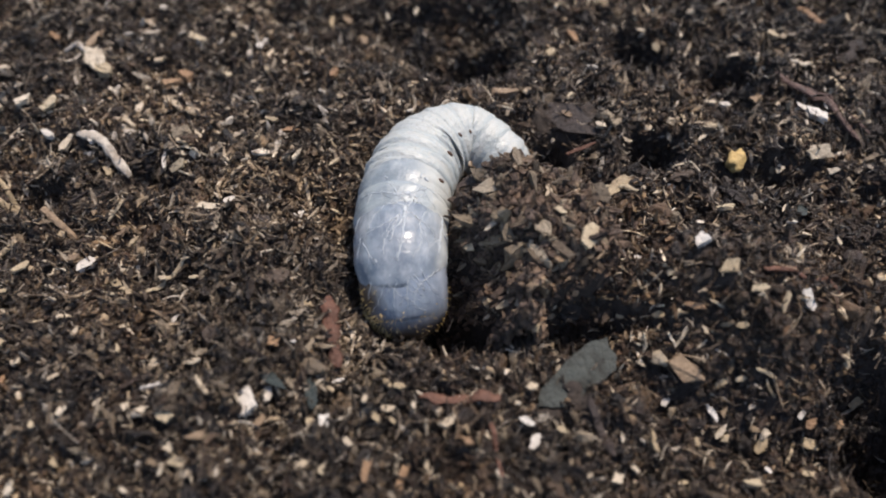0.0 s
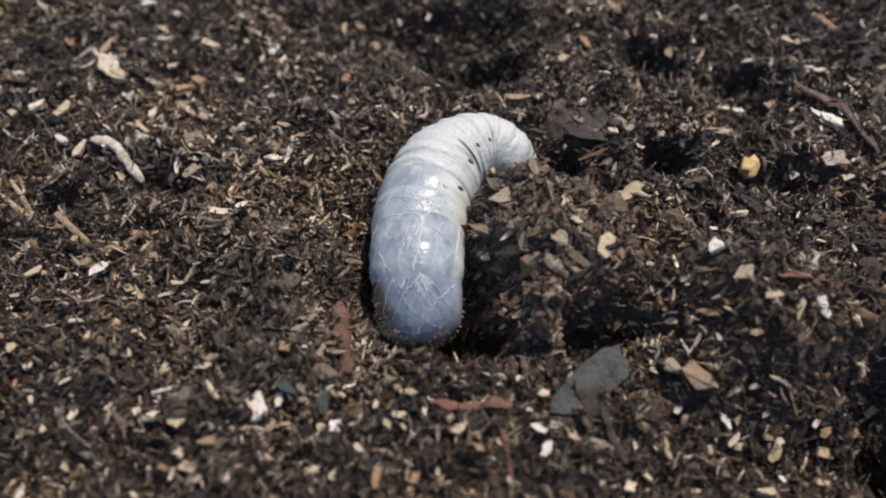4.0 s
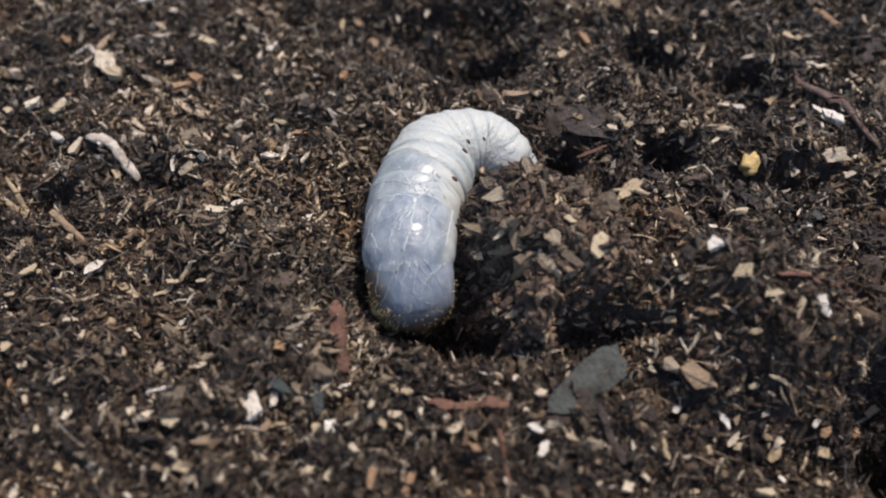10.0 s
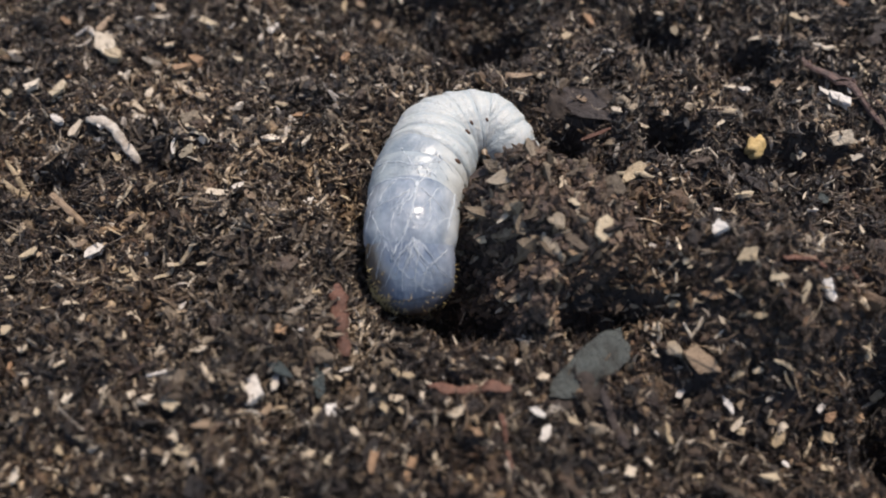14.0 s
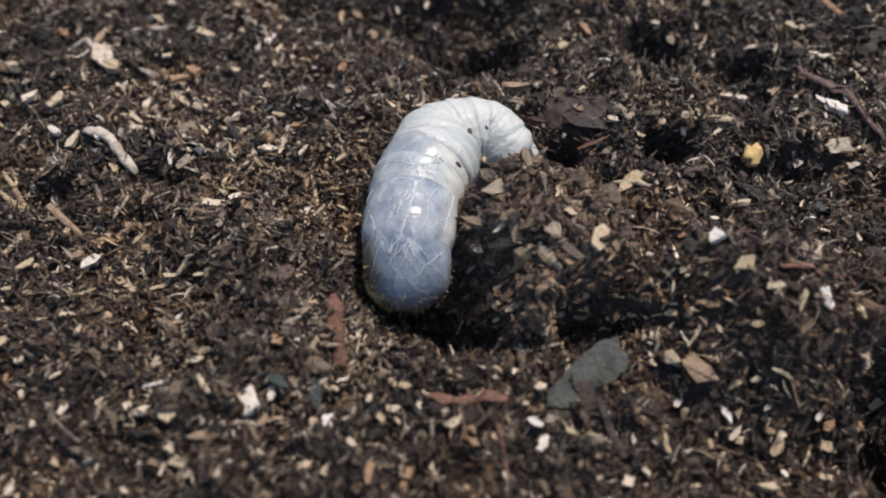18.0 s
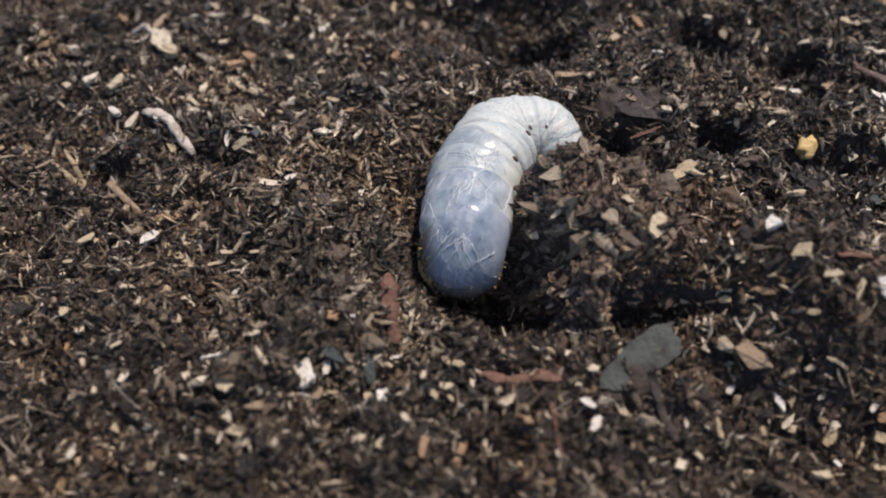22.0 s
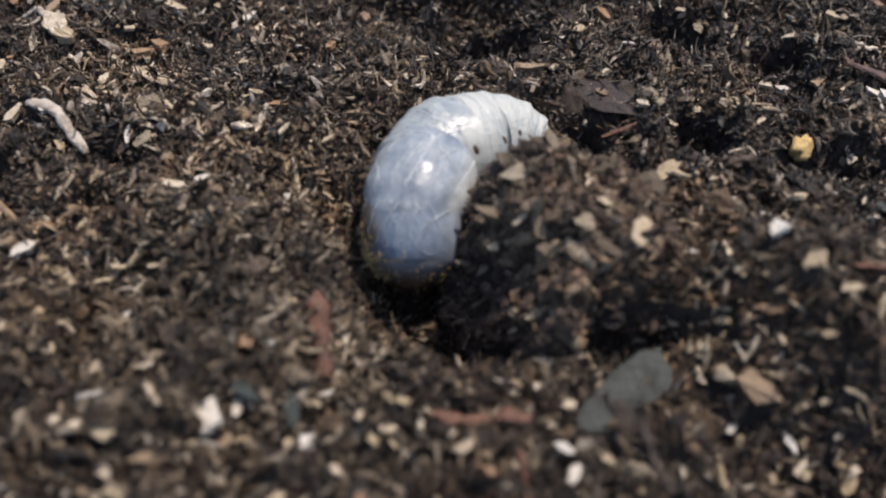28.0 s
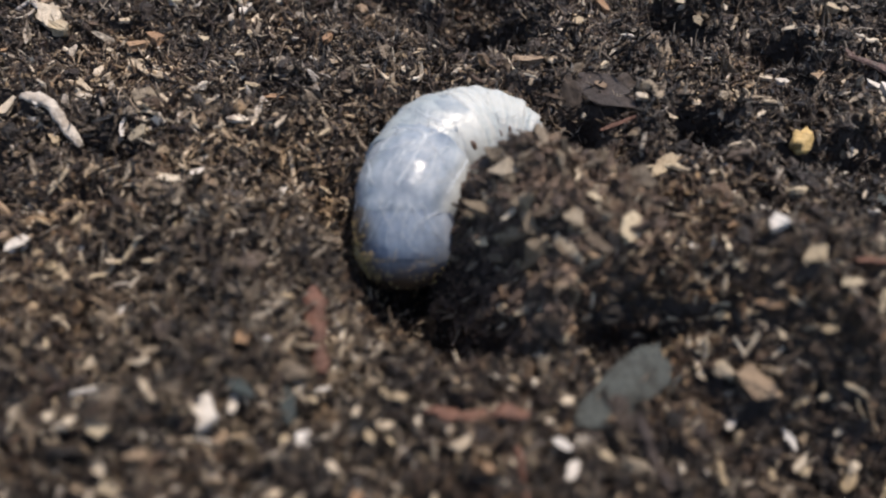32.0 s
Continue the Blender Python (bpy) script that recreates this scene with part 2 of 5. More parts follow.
SKIN_WEDGE = skin_material("dusky_blue_skin", (0.255, 0.29, 0.31), (0.15, 0.185, 0.215), 0.34, 0.35, ((0.40, 0.415, 0.40), 0.0008, 0.0034), coat=0.1)
SKIN_BLUE = skin_material("translucent_blue_skin", (0.255, 0.29, 0.325), (0.11, 0.14, 0.18), 0.24, 0.3, ((0.42, 0.44, 0.44), 0.0042, 0.0058), relief=0.00006)
SKIN_TAIL = skin_material("translucent_tail_skin", (0.24, 0.28, 0.335), (0.10, 0.13, 0.18), 0.22, 0.3, ((0.26, 0.285, 0.34), 0.003, 0.006), ((0.06, 0.042, 0.026), -0.0002, -0.0050), relief=0.00006, outer=((0.075, 0.055, 0.036), -0.0024, -0.0056))


def plain(name, col, rough=0.5, spec=0.5):
    mat, nt, b = material(name)
    grain = texture(nt, 1600, 4, 0.6)
    nt.links.new(mixed(nt, grain, tuple(0.75 * c for c in col), tuple(min(1.0, 1.2 * c) for c in col)), b.inputs["Base Color"])
    b.inputs["Roughness"].default_value, b.inputs["Specular IOR Level"].default_value = rough, spec
    return mat


TRACHEA = plain("white_trachea", (0.35, 0.385, 0.415), 0.45)
LEG = plain("tan_leg_skin", (0.22, 0.16, 0.105), 0.4)
SPIRACLE = plain("brown_spiracle", (0.07, 0.035, 0.02), 0.4)
SETA = plain("pale_seta", (0.5, 0.46, 0.38), 0.3)
BRISTLE = plain("golden_bristle", (0.58, 0.41, 0.17), 0.22, 0.9)


# ---------------------------------------------------------------- terrain form
def lattice(x, y, seed):
    """Smooth value noise on a unit lattice, from -1 to 1."""
    xi, yi = np.floor(x).astype(np.int64), np.floor(y).astype(np.int64)
    fx, fy = x - xi, y - yi
    fx, fy = fx * fx * (3 - 2 * fx), fy * fy * (3 - 2 * fy)

    def corner(a, b):
        n = (a * 374761393 + b * 668265263 + seed * 974634527) & 0xFFFFFFFF
        n = ((n ^ (n >> 13)) * 1274126177) & 0xFFFFFFFF
        return ((n ^ (n >> 16)) & 0xFFFF) / 32767.5 - 1.0

    low = corner(xi, yi) * (1 - fx) + corner(xi + 1, yi) * fx
    high = corner(xi, yi + 1) * (1 - fx) + corner(xi + 1, yi + 1) * fx
    return low * (1 - fy) + high * fy


def lumps(x, y, seed):
    """Rounded crumbs packed side by side, from 0 in the cracks to 1 on their tops."""
    xi, yi = np.floor(x), np.floor(y)
    best = np.full(np.broadcast(x, y).shape, 9.0)
    for i in (-1, 0, 1):
        for j in (-1, 0, 1):
            a, b = xi + i, yi + j
            px, py = a + 0.5 + 0.42 * lattice(a, b, seed), b + 0.5 + 0.42 * lattice(a, b, seed + 1)
            size = 1.0 + 0.45 * lattice(a, b, seed + 2)
            best = np.minimum(best, ((x - px) ** 2 + (y - py) ** 2) / size)
    return np.maximum(1 - 1.5 * best, 0.0)


def bell(x, y, cx, cy, sx, sy, turn=0.0):
    c, s = math.cos(radians(turn)), math.sin(radians(turn))
    u, v = ((x - cx) * c + (y - cy) * s) / sx, (-(x - cx) * s + (y - cy) * c) / sy
    return np.exp(-0.5 * (u * u + v * v))


def hollow(x, y, cx, cy, sx, sy, turn=0.0):
    """A steep-walled hole with an uneven rim."""
    c, s = math.cos(radians(turn)), math.sin(radians(turn))
    wob = 1 + 0.22 * lattice(x / 2.6, y / 2.6, 11)
    u, v = ((x - cx) * c + (y - cy) * s) / sx, (-(x - cx) * s + (y - cy) * c) / sy
    return np.exp(-((u * u + v * v) * wob) ** 2.2)


def broad(x, y):
    """Large form of the soil in millimetres: swells, the burrow and the shaded hollows."""
    h = 0.03 * np.clip(x, -90, 90) + 0.3
    h = h + 3.0 * bell(x, y, -31, 4, 11, 10) + 2.5 * bell(x, y, -22, -26, 10, 9) + 3.5 * bell(x, y, 34, -3, 8, 8)
    h = h + 6.5 * bell(x, y, 46, -10.5, 11, 7) - 7.5 * bell(x, y, 46, -29, 15, 8) - 3.0 * bell(x, y, -52, 6, 9, 8) - 5.0 * bell(x, y, -17, 52, 22, 10)
    h = h + 3.0 * bell(x, y, 24, 24, 10, 5)
    # the burrow round the larva and the pit under its rear
    h = h - 3.0 * bell(x, y, -3, 2, 7.0, 10) - 9.0 * hollow(x, y, -2.8, -4.4, 8.0, 9.6) - 9.0 * hollow(x, y, 5.5, -10, 7.5, 6.5, 20) - 7.0 * hollow(x, y, 19.5, -13.4, 5.8, 3.2, 10)
    # shaded hollows
    h = h - 12.0 * hollow(x, y, 33.2, 17.0, 4.0, 3.6, 15) - 7.0 * hollow(x, y, 18.2, 17.0, 2.5, 2.9) + 2.0 * bell(x, y, 26, 17, 3.0, 4.0)
    h = h - 12.0 * hollow(x, y, 6, 43, 9, 7) - 7.0 * hollow(x, y, 3, 56, 12, 5) - 9.0 * hollow(x, y, 35, 42, 4.5, 6.5, 20) - 7.0 * hollow(x, y, 49, 36, 6, 3)
    h = h - 11.0 * hollow(x, y, 58.5, -32, 6.5, 8.5) - 5.5 * bell(x, y, 61, -18, 8, 11) - 4.0 * hollow(x, y, -42, 14, 5, 3.4, 10) - 3.5 * hollow(x, y, -57, 12, 6, 3) - 4.0 * hollow(x, y, 49, 13, 9, 2.5, 10)
    h = h - 5.0 * hollow(x, y, -12, 5, 3, 5) - 4.0 * hollow(x, y, 63, 9, 6, 4) - 4.0 * hollow(x, y, 53, -18, 5, 3) - 7.0 * hollow(x, y, 57, -23, 5.5, 6.5)
    return h


def mound(x, y):
    """The loose clod beside the larva, in millimetres over the ground round it: a shelf with steep broken sides."""
    wob = 1 + 0.16 * lattice(x / 5.5, y / 5.5, 21) + 0.10 * lattice(x / 2.3, y / 2.3, 22)
    u, v = (x - 13.2) / np.where(x < 13.2, 12.5, 11.4), (y + 2.6) / np.where(y < -2.6, 8.8, 12.2)
    shelf = np.exp(-((u * u + v * v) * wob) ** (3 + 1.6 * np.maximum(1 / (1 + np.exp((x - 12) / 1.6)), 1 / (1 + np.exp((y + 4) / 1.6)))))
    return shelf * (8.0 - 0.06 * (x - 10) + 0.05 * y) + 3.0 * bell(x, y, 10.0, 8.0, 3.6, 3.0, -30) + 7.0 * hollow(x, y, 11.2, -13.0, 3.2, 3.6)


def rough(x, y):
    wx, wy = x + 1.2 * lattice(x / 2.2, y / 2.2, 31), y + 1.2 * lattice(x / 2.2, y / 2.2, 32)
    return (2.0 * lattice(x / 9, y / 9, 1) + 1.2 * lattice(x / 4.1, y / 4.1, 2) + 0.5 * lattice(x / 1.9, y / 1.9, 3)
            + 2.3 * (lumps(wx / 4.6, wy / 4.6, 5) - 0.5) * (0.6 + 0.4 * lattice(x / 13, y / 13, 9)) + 1.25 * (lumps(wx / 1.9, wy / 1.9, 41) - 0.5))


def ground_height(x, y):
    near = np.exp(-((x / 140.0) ** 4 + (y / 140.0) ** 4))
    return broad(x, y) * near + rough(x, y) + 0.2 * mound(x, y)


def clod_height(x, y):
    return broad(x, y) + mound(x, y) + rough(x + 31.0, y + 17.0) * 0.6 + 1.3 * (lumps(x / 5.2, y / 5.2, 61) - 0.5)


def sheet(name, xs, ys, zs, mat, keep=None):
    ny, nx = zs.shape
    verts = np.stack([np.broadcast_to(xs, zs.shape), np.broadcast_to(ys[:, None], zs.shape), zs], -1).reshape(-1, 3) * MM
    i = (np.arange(ny - 1)[:, None] * nx + np.arange(nx - 1)).ravel()
    quads = np.stack([i, i + 1, i + nx + 1, i + nx], 1)
    return mesh_of(name, verts, quads, mat)


def mesh_of(name, verts, faces, mat, smooth=True):
    """One mesh object from arrays of points and equal-sided faces."""
    me = bpy.data.meshes.new(name)
    verts, faces = np.asarray(verts, np.float32), np.asarray(faces, np.int32)
    n, k = faces.shape
    me.vertices.add(len(verts))
    me.vertices.foreach_set("co", verts.ravel())
    me.loops.add(n * k)
    me.loops.foreach_set("vertex_index", faces.ravel())
    me.polygons.add(n)
    me.polygons.foreach_set("loop_start", np.arange(0, n * k, k, dtype=np.int32))
    me.polygons.foreach_set("use_smooth", np.full(n, smooth))
    me.update(calc_edges=True)
    me.materials.append(mat)
    return new(name, me)


def axis_steps(lo, hi, step, far):
    core = np.arange(lo, hi + step / 2, step)
    out, d = [], step
    while not out or out[-1] < far:
        d *= 1.35
        out.append((out[-1] if out else 0) + d)
    out = np.array(out)
    return np.concatenate([lo - out[::-1], core, hi + out])


gx, gy = axis_steps(-88, 88, 0.45, 40000), axis_steps(-48, 76, 0.45, 40000)
ground = sheet("ground", gx, gy, ground_height(gx[None, :], gy[:, None]), SOIL)
tagged(ground, "dark brown crumbly potting soil with hollows", "soil", kind="structure")


# ---------------------------------------------------------------- loose litter
def turns(n, tilt):
    """n random turn matrices: any heading, leaning by up to about tilt degrees."""
    az, lean, spin = rng.uniform(0, 2 * np.pi, n), np.radians(rng.normal(0, tilt, n)), np.radians(rng.normal(0, tilt * 1.4, n))
    ca, sa, cl, sl, cs, ss = np.cos(az), np.sin(az), np.cos(lean), np.sin(lean), np.cos(spin), np.sin(spin)
    o, l = np.zeros(n), np.ones(n)
    rz = np.stack([ca, -sa, o, sa, ca, o, o, o, l], -1).reshape(-1, 3, 3)
    ry = np.stack([cl, o, sl, o, l, o, -sl, o, cl], -1).reshape(-1, 3, 3)
    rx = np.stack([l, o, o, o, cs, -ss, o, ss, cs], -1).reshape(-1, 3, 3)
    return rz @ ry @ rx


CRUMB_FORM = bmesh.new()
bmesh.ops.create_icosphere(CRUMB_FORM, subdivisions=1, radius=1.0)
ICO_V = np.array([v.co[:] for v in CRUMB_FORM.verts])
ICO_F = np.array([[v.index for v in f.verts] for f in CRUMB_FORM.faces])
CRUMB_FORM.free()
LUMP_FORM = bmesh.new()
bmesh.ops.create_icosphere(LUMP_FORM, subdivisions=2, radius=1.0)
LUMP_V = np.array([v.co[:] for v in LUMP_FORM.verts])
LUMP_F = np.array([[v.index for v in f.verts] for f in LUMP_FORM.faces])
LUMP_FORM.free()
# a bent flat sliver: three cross-sections of four corners
SLIVER_V = np.array([(u, v * w, z * w) for u, w in ((-1, 0.5), (0.1, 1.0), (1, 0.3)) for v, z in ((-1, -1), (1, -1), (1, 1), (-1, 1))], float)
SLIVER_F = np.array([[4 * k + j, 4 * k + (j + 1) % 4, 4 * k + 4 + (j + 1) % 4, 4 * k + 4 + j] for k in range(2) for j in range(4)]
                    + [[3, 2, 1, 0], [8, 9, 10, 11]])
# a hair-like root: five thin sections
HAIR_V = np.array([(u, v, z) for u in (-1, -0.5, 0, 0.5, 1) for v, z in ((-1, -0.6), (1, -0.6), (0, 1))], float)
HAIR_F = np.array([[3 * k + j, 3 * k + (j + 1) % 3, 3 * k + 3 + (j + 1) % 3, 3 * k + 3 + j] for k in range(4) for j in range(3)])


def strewn(name, pts, form_v, form_f, size, tilt, mat, jitter, label, lift=0.2, bend=0.0, parent=None, height=None):
    """Scatters one deformed piece per point as a single mesh."""
    n, k = len(pts), len(form_v)
    v = form_v[None] * (1 + jitter * rng.uniform(-1, 1, (n, k, 3)))
    if bend:
        v = v + np.stack([np.zeros((n, k)), np.zeros((n, k)), (v[:, :, 0] ** 2) * rng.uniform(-bend, bend, (n, 1))], -1) * size[:, :1, None] / size[:, 2:3, None]
    v = v * size[:, None, :]
    v = np.einsum("nij,nkj->nki", turns(n, tilt), v)
    if height is not None:
        gx_ = np.clip((height(pts[:, 0] + 0.5, pts[:, 1]) - height(pts[:, 0] - 0.5, pts[:, 1])), -1.2, 1.2)
        gy_ = np.clip((height(pts[:, 0], pts[:, 1] + 0.5) - height(pts[:, 0], pts[:, 1] - 0.5)), -1.2, 1.2)
        n_ = np.stack([-gx_, -gy_, np.ones(n)], -1)
        n_ /= np.linalg.norm(n_, axis=1, keepdims=True)
        t_ = np.stack([np.ones(n), np.zeros(n), gx_], -1)
        t_ /= np.linalg.norm(t_, axis=1, keepdims=True)
        v = np.einsum("nkj,nji->nki", v, np.stack([t_, np.cross(n_, t_), n_], 1))
    v = v + pts[:, None, :] + np.array([0, 0, 1.0]) * (size[:, 2] * lift)[:, None, None]
    f = (form_f[None] + (np.arange(n) * k)[:, None, None]).reshape(-1, form_f.shape[1])
    ob = mesh_of(name, v.reshape(-1, 3) * MM, f, mat, smooth=False)
    if parent is not None:
        ob.parent = parent
        tagged(ob, label, kind="stuff")
    else:
        tagged(ob, label, "litter", kind="stuff")
    return ob


CLEAR = []      # round patches, in millimetres, kept free for single pieces


def spots(n, height, x0=-90, x1=90, y0=-47, y1=75, cone=True, room=0.0):
    x, y = rng.uniform(x0, x1, n * 2), rng.uniform(y0, y1, n * 2)
    ok = np.abs(x) < 62 + (y + 40) * 0.33 if cone else np.ones(len(x), bool)
    if cone:
        for cx, cy, r in CLEAR:
            ok &= (x - cx) ** 2 + (y - cy) ** 2 > (r + room) ** 2
    x, y = x[ok][:n], y[ok][:n]
    return np.stack([x, y, height(x, y)], -1)


def sizes(n, mean, spread, thin=(1, 1, 1)):
    s = mean * np.minimum(np.exp(rng.normal(0, spread, n)), 2.1)
    return np.stack([s * t * np.exp(rng.normal(0, 0.22, n)) for t in thin], -1)


def surface_tilt(height, x, y, d=1.6):
    """The turn that lays a piece along the slope."""
    n = Vector((float(height(x - d, y) - height(x + d, y)) / (2 * d), float(height(x, y - d) - height(x, y + d)) / (2 * d), 1.0))
    n.x, n.y = max(-0.5, min(0.5, n.x)), max(-0.5, min(0.5, n.y))
    return n.normalized().to_track_quat("Z", "Y").to_matrix().to_4x4()


def scattered(name, pts, form_v, form_f, size, tilt, mat, jitter, parent, height, lift=0.3, bend=0.0, variants=10):
    """Loose pieces as parts of their own, on a few shared meshes."""
    shared = []
    for _ in range(variants):
        v = form_v * (1 + jitter * rng.uniform(-1, 1, form_v.shape))
        if bend:
            v = v + np.stack([0 * v[:, 0], 0 * v[:, 0], v[:, 0] ** 2 * rng.uniform(-bend, bend)], -1) / size[0, 2] * size[0, 0]
        ob = mesh_of(name, v * MM, form_f, mat, smooth=False)
        shared.append(ob.data)
        bpy.data.objects.remove(ob)
    for k, (p, sz, turn) in enumerate(zip(pts, size, turns(len(pts), tilt))):
        ob = new(name, shared[k % variants])
        slope = surface_tilt(height, p[0], p[1], 0.6).to_3x3()
        m = (slope @ Matrix(turn.tolist()) @ Matrix.Diagonal(sz.tolist())).to_4x4()
        ob.parent = parent
        ob.matrix_basis = Matrix.Translation(Vector((p[0], p[1], p[2] + sz[2] * lift)) * MM) @ m


def in_pit(p):
    return hollow(p[:, 0], p[:, 1], -2.8, -4.8, 8.2, 9.8) + hollow(p[:, 0], p[:, 1], 5.5, -11, 8.0, 6.5, 20)


def litter(n_crumb, n_fibre, n_hair, n_pale, n_grit, height):
    p = spots(n_crumb, height)
    strewn("soil_crumbs", p, ICO_V, ICO_F, sizes(len(p), 0.30, 0.55, (1.3, 0.85, 0.6)), 46, CRUMB, 0.55, "dark brown crumbs of damp soil", 0.25, height=height)
    p = spots(n_fibre, height)
    strewn("plant_fibres", p, SLIVER_V, SLIVER_F, sizes(len(p), 0.58, 0.6, (1.0, 0.19, 0.10)), 42, FIBRE, 0.36, "brown shredded plant fibres lying on the soil", 3.2, 0.45, height=height)
    p = spots(n_fibre // 9, height, room=0.7)
    strewn("bark_crumbs", p, SLIVER_V, SLIVER_F, sizes(len(p), 0.62, 0.5, (1.0, 0.36, 0.16)), 46, SHRED, 0.42, "dark brown shreds of bark and leaf", 2.6, 0.4, height=height)
    p = spots(n_fibre // 70, height, room=0.9)
    strewn("soil_lumps", p, LUMP_V, LUMP_F, sizes(len(p), 0.7, 0.4, (1.3, 0.9, 0.65)), 40, CRUMB, 0.38, "dark broken lumps of damp soil", 0.3, height=height)
    p = spots(n_hair, height)
    strewn("fine_rootlets", p, HAIR_V, HAIR_F, sizes(len(p), 0.95, 0.45, (1.0, 0.05, 0.05)), 36, ROOTLET, 0.12, "hair-thin pale rootlets among the soil", 10.0, 0.5, height=height)
    p = spots(n_pale, height, x1=-2)
    p = p[in_pit(p) < 0.25]
    strewn("pale_fibres", p, SLIVER_V, SLIVER_F, sizes(len(p), 0.62, 0.5, (1.0, 0.22, 0.11)), 38, PALE_FIBRE, 0.34, "pale straw-coloured shreds on the soil", 4.0, 0.4, height=height)
    p = spots(n_pale // 2, height, -34, -5, -26, 22)
    p = p[in_pit(p) < 0.25]
    strewn("straw_shreds", p, SLIVER_V, SLIVER_F, sizes(len(p), 0.6, 0.5, (1.0, 0.28, 0.11)), 38, PALE_FIBRE, 0.4, "pale straw shreds gathered beside the burrow", 4.0, 0.4, height=height)
    # real pale flecks, and extra ones added as painted glints
    p = spots(n_pale, height)
    p = p[((p[:, 0] < 30) | (p[:, 1] > 4)) & (in_pit(p) < 0.25)]
    strewn("white_flecks", p, SLIVER_V, SLIVER_F, sizes(len(p), 0.38, 0.55, (1.0, 0.34, 0.14)), 48, FLECK, 0.42, "small whitish flecks of wood, many standing in for glints", 3.5, 0.3, height=height)
    p = spots(560, height, -88, -14, 16, 70)
    strewn("pale_splinters", p, SLIVER_V, SLIVER_F, sizes(len(p), 0.62, 0.5, (1.0, 0.45, 0.24)), 44, FLECK, 0.42, "pale wood splinters among the soil", 2.4, 0.3, height=height)
    p = spots(700, height, 26, 88, 16, 70)
    strewn("tan_splinters", p, SLIVER_V, SLIVER_F, sizes(len(p), 0.7, 0.5, (1.0, 0.3, 0.2)), 44, PALE_FIBRE, 0.42, "tan wood splinters among the soil", 2.6, 0.3, height=height)
    p = spots(n_grit, height, room=0.2)
    p = p[(p[:, 0] < 26) | (p[:, 1] > 4) | (rng.random(len(p)) < 0.25)]
    strewn("pale_grit", p, ICO_V, ICO_F, sizes(len(p), 0.33, 0.5, (1.4, 0.8, 0.5)), 36, GRIT, 0.5, "small tan and pale wood crumbs", 0.9, height=height)
    # the coarse bits nearest to the burrow, one by one
    p = spots(260, height, -34, 46, -34, 30, room=0.9)
    p = p[in_pit(p) < 0.2]
    scattered("soil_lump", p, LUMP_V, LUMP_F, sizes(len(p), 0.62, 0.4, (1.25, 0.9, 0.65)), 40, LOOSE_CRUMB, 0.36, ground, height)
    p = spots(300, height, -36, 48, -36, 34, room=0.6)
    p = p[in_pit(p) < 0.2]
    scattered("bark_shred", p, SLIVER_V, SLIVER_F, sizes(len(p), 0.95, 0.4, (1.0, 0.24, 0.12)), 34, LOOSE_SHRED, 0.36, ground, height, 2.4)
    p = spots(260, height, -38, 48, -36, 34, room=0.4)
    p = p[in_pit(p) < 0.2]
    scattered("wood_crumb", p, ICO_V, ICO_F, sizes(len(p), 0.55, 0.35, (1.3, 0.85, 0.6)), 34, LOOSE_GRIT, 0.48, ground, height, 0.8)


# ---------------------------------------------------------------- the clod beside the larva
def soil_clod():
    root = new("soil_clod")
    root.location = (14 * MM, 0, 0)
    tagged(root, "loose dark clod of crumbly soil heaped beside the larva", "soil clod")
    xs, ys = np.arange(-2, 34.1, 0.4), np.arange(-16, 20.1, 0.4)
    X, Y = np.meshgrid(xs, ys)
    edge = mound(X, Y)
    Z = np.where(edge > 1.6, clod_height(X, Y), ground_height(X, Y) - 1.5)
    body = sheet("clod_body", xs - 14, ys, Z, SOIL)
    body.parent = root

    def top(x, y):
        return clod_height(x + 14, y)
    sel = dict(x0=-14, x1=18, y0=-18, y1=17, cone=False)
    keep = lambda p, least=1.8: p[mound(p[:, 0] + 14, p[:, 1]) > least]
    # the clod's bits wear the lightened set, which carries painted sunlight
    p = keep(spots(6400, top, **sel))
    strewn("soil_crumb", p, ICO_V, ICO_F, sizes(len(p), 0.34, 0.55, (1.35, 0.85, 0.6)), 46, LIT_DRY_CRUMB, 0.55, "dry brown soil crumbs, colour lightened as if sunlit", 0.1, parent=root, height=top)
    p = keep(spots(4600, top, **sel), 3.0)
    strewn("plant_fibre", p, SLIVER_V, SLIVER_F, sizes(len(p), 0.58, 0.5, (1.0, 0.22, 0.12)), 30, LIT_DRY_FIBRE, 0.34, "brown plant fibres, colour lightened as if sunlit", 3.0, 0.4, parent=root, height=top)
    p = keep(spots(900, top, **sel), 3.0)
    strewn("bark_shred", p, SLIVER_V, SLIVER_F, sizes(len(p), 0.7, 0.45, (1.0, 0.42, 0.2)), 46, LIT_DRY_CRUMB, 0.42, "dry brown bark shreds, colour lightened as if sunlit", 2.0, 0.35, parent=root, height=top)
    p = keep(spots(300, top, **sel), 3.6)
    scattered("soil_lump", p, LUMP_V, LUMP_F, sizes(len(p), 0.48, 0.28, (1.2, 0.9, 0.75)), 44, LIT_LOOSE_DRY, 0.34, root, top, 0.1)
    p = keep(spots(420, top, **sel), 4.5)
    p = p[p[:, 1] < 6.5]
    scattered("wood_crumb", p, SLIVER_V, SLIVER_F, sizes(len(p), 0.85, 0.4, (1.0, 0.5, 0.3)), 40, LOOSE_GRIT, 0.42, root, top, 1.4)
    return root


CLOD = soil_clod()

# ---------------------------------------------------------------- the larva
# stations along the body axis, tail to head, in millimetres, at given seconds
BODY = {}


def stance(t, *stations):
    BODY[t] = np.array(stations, float)


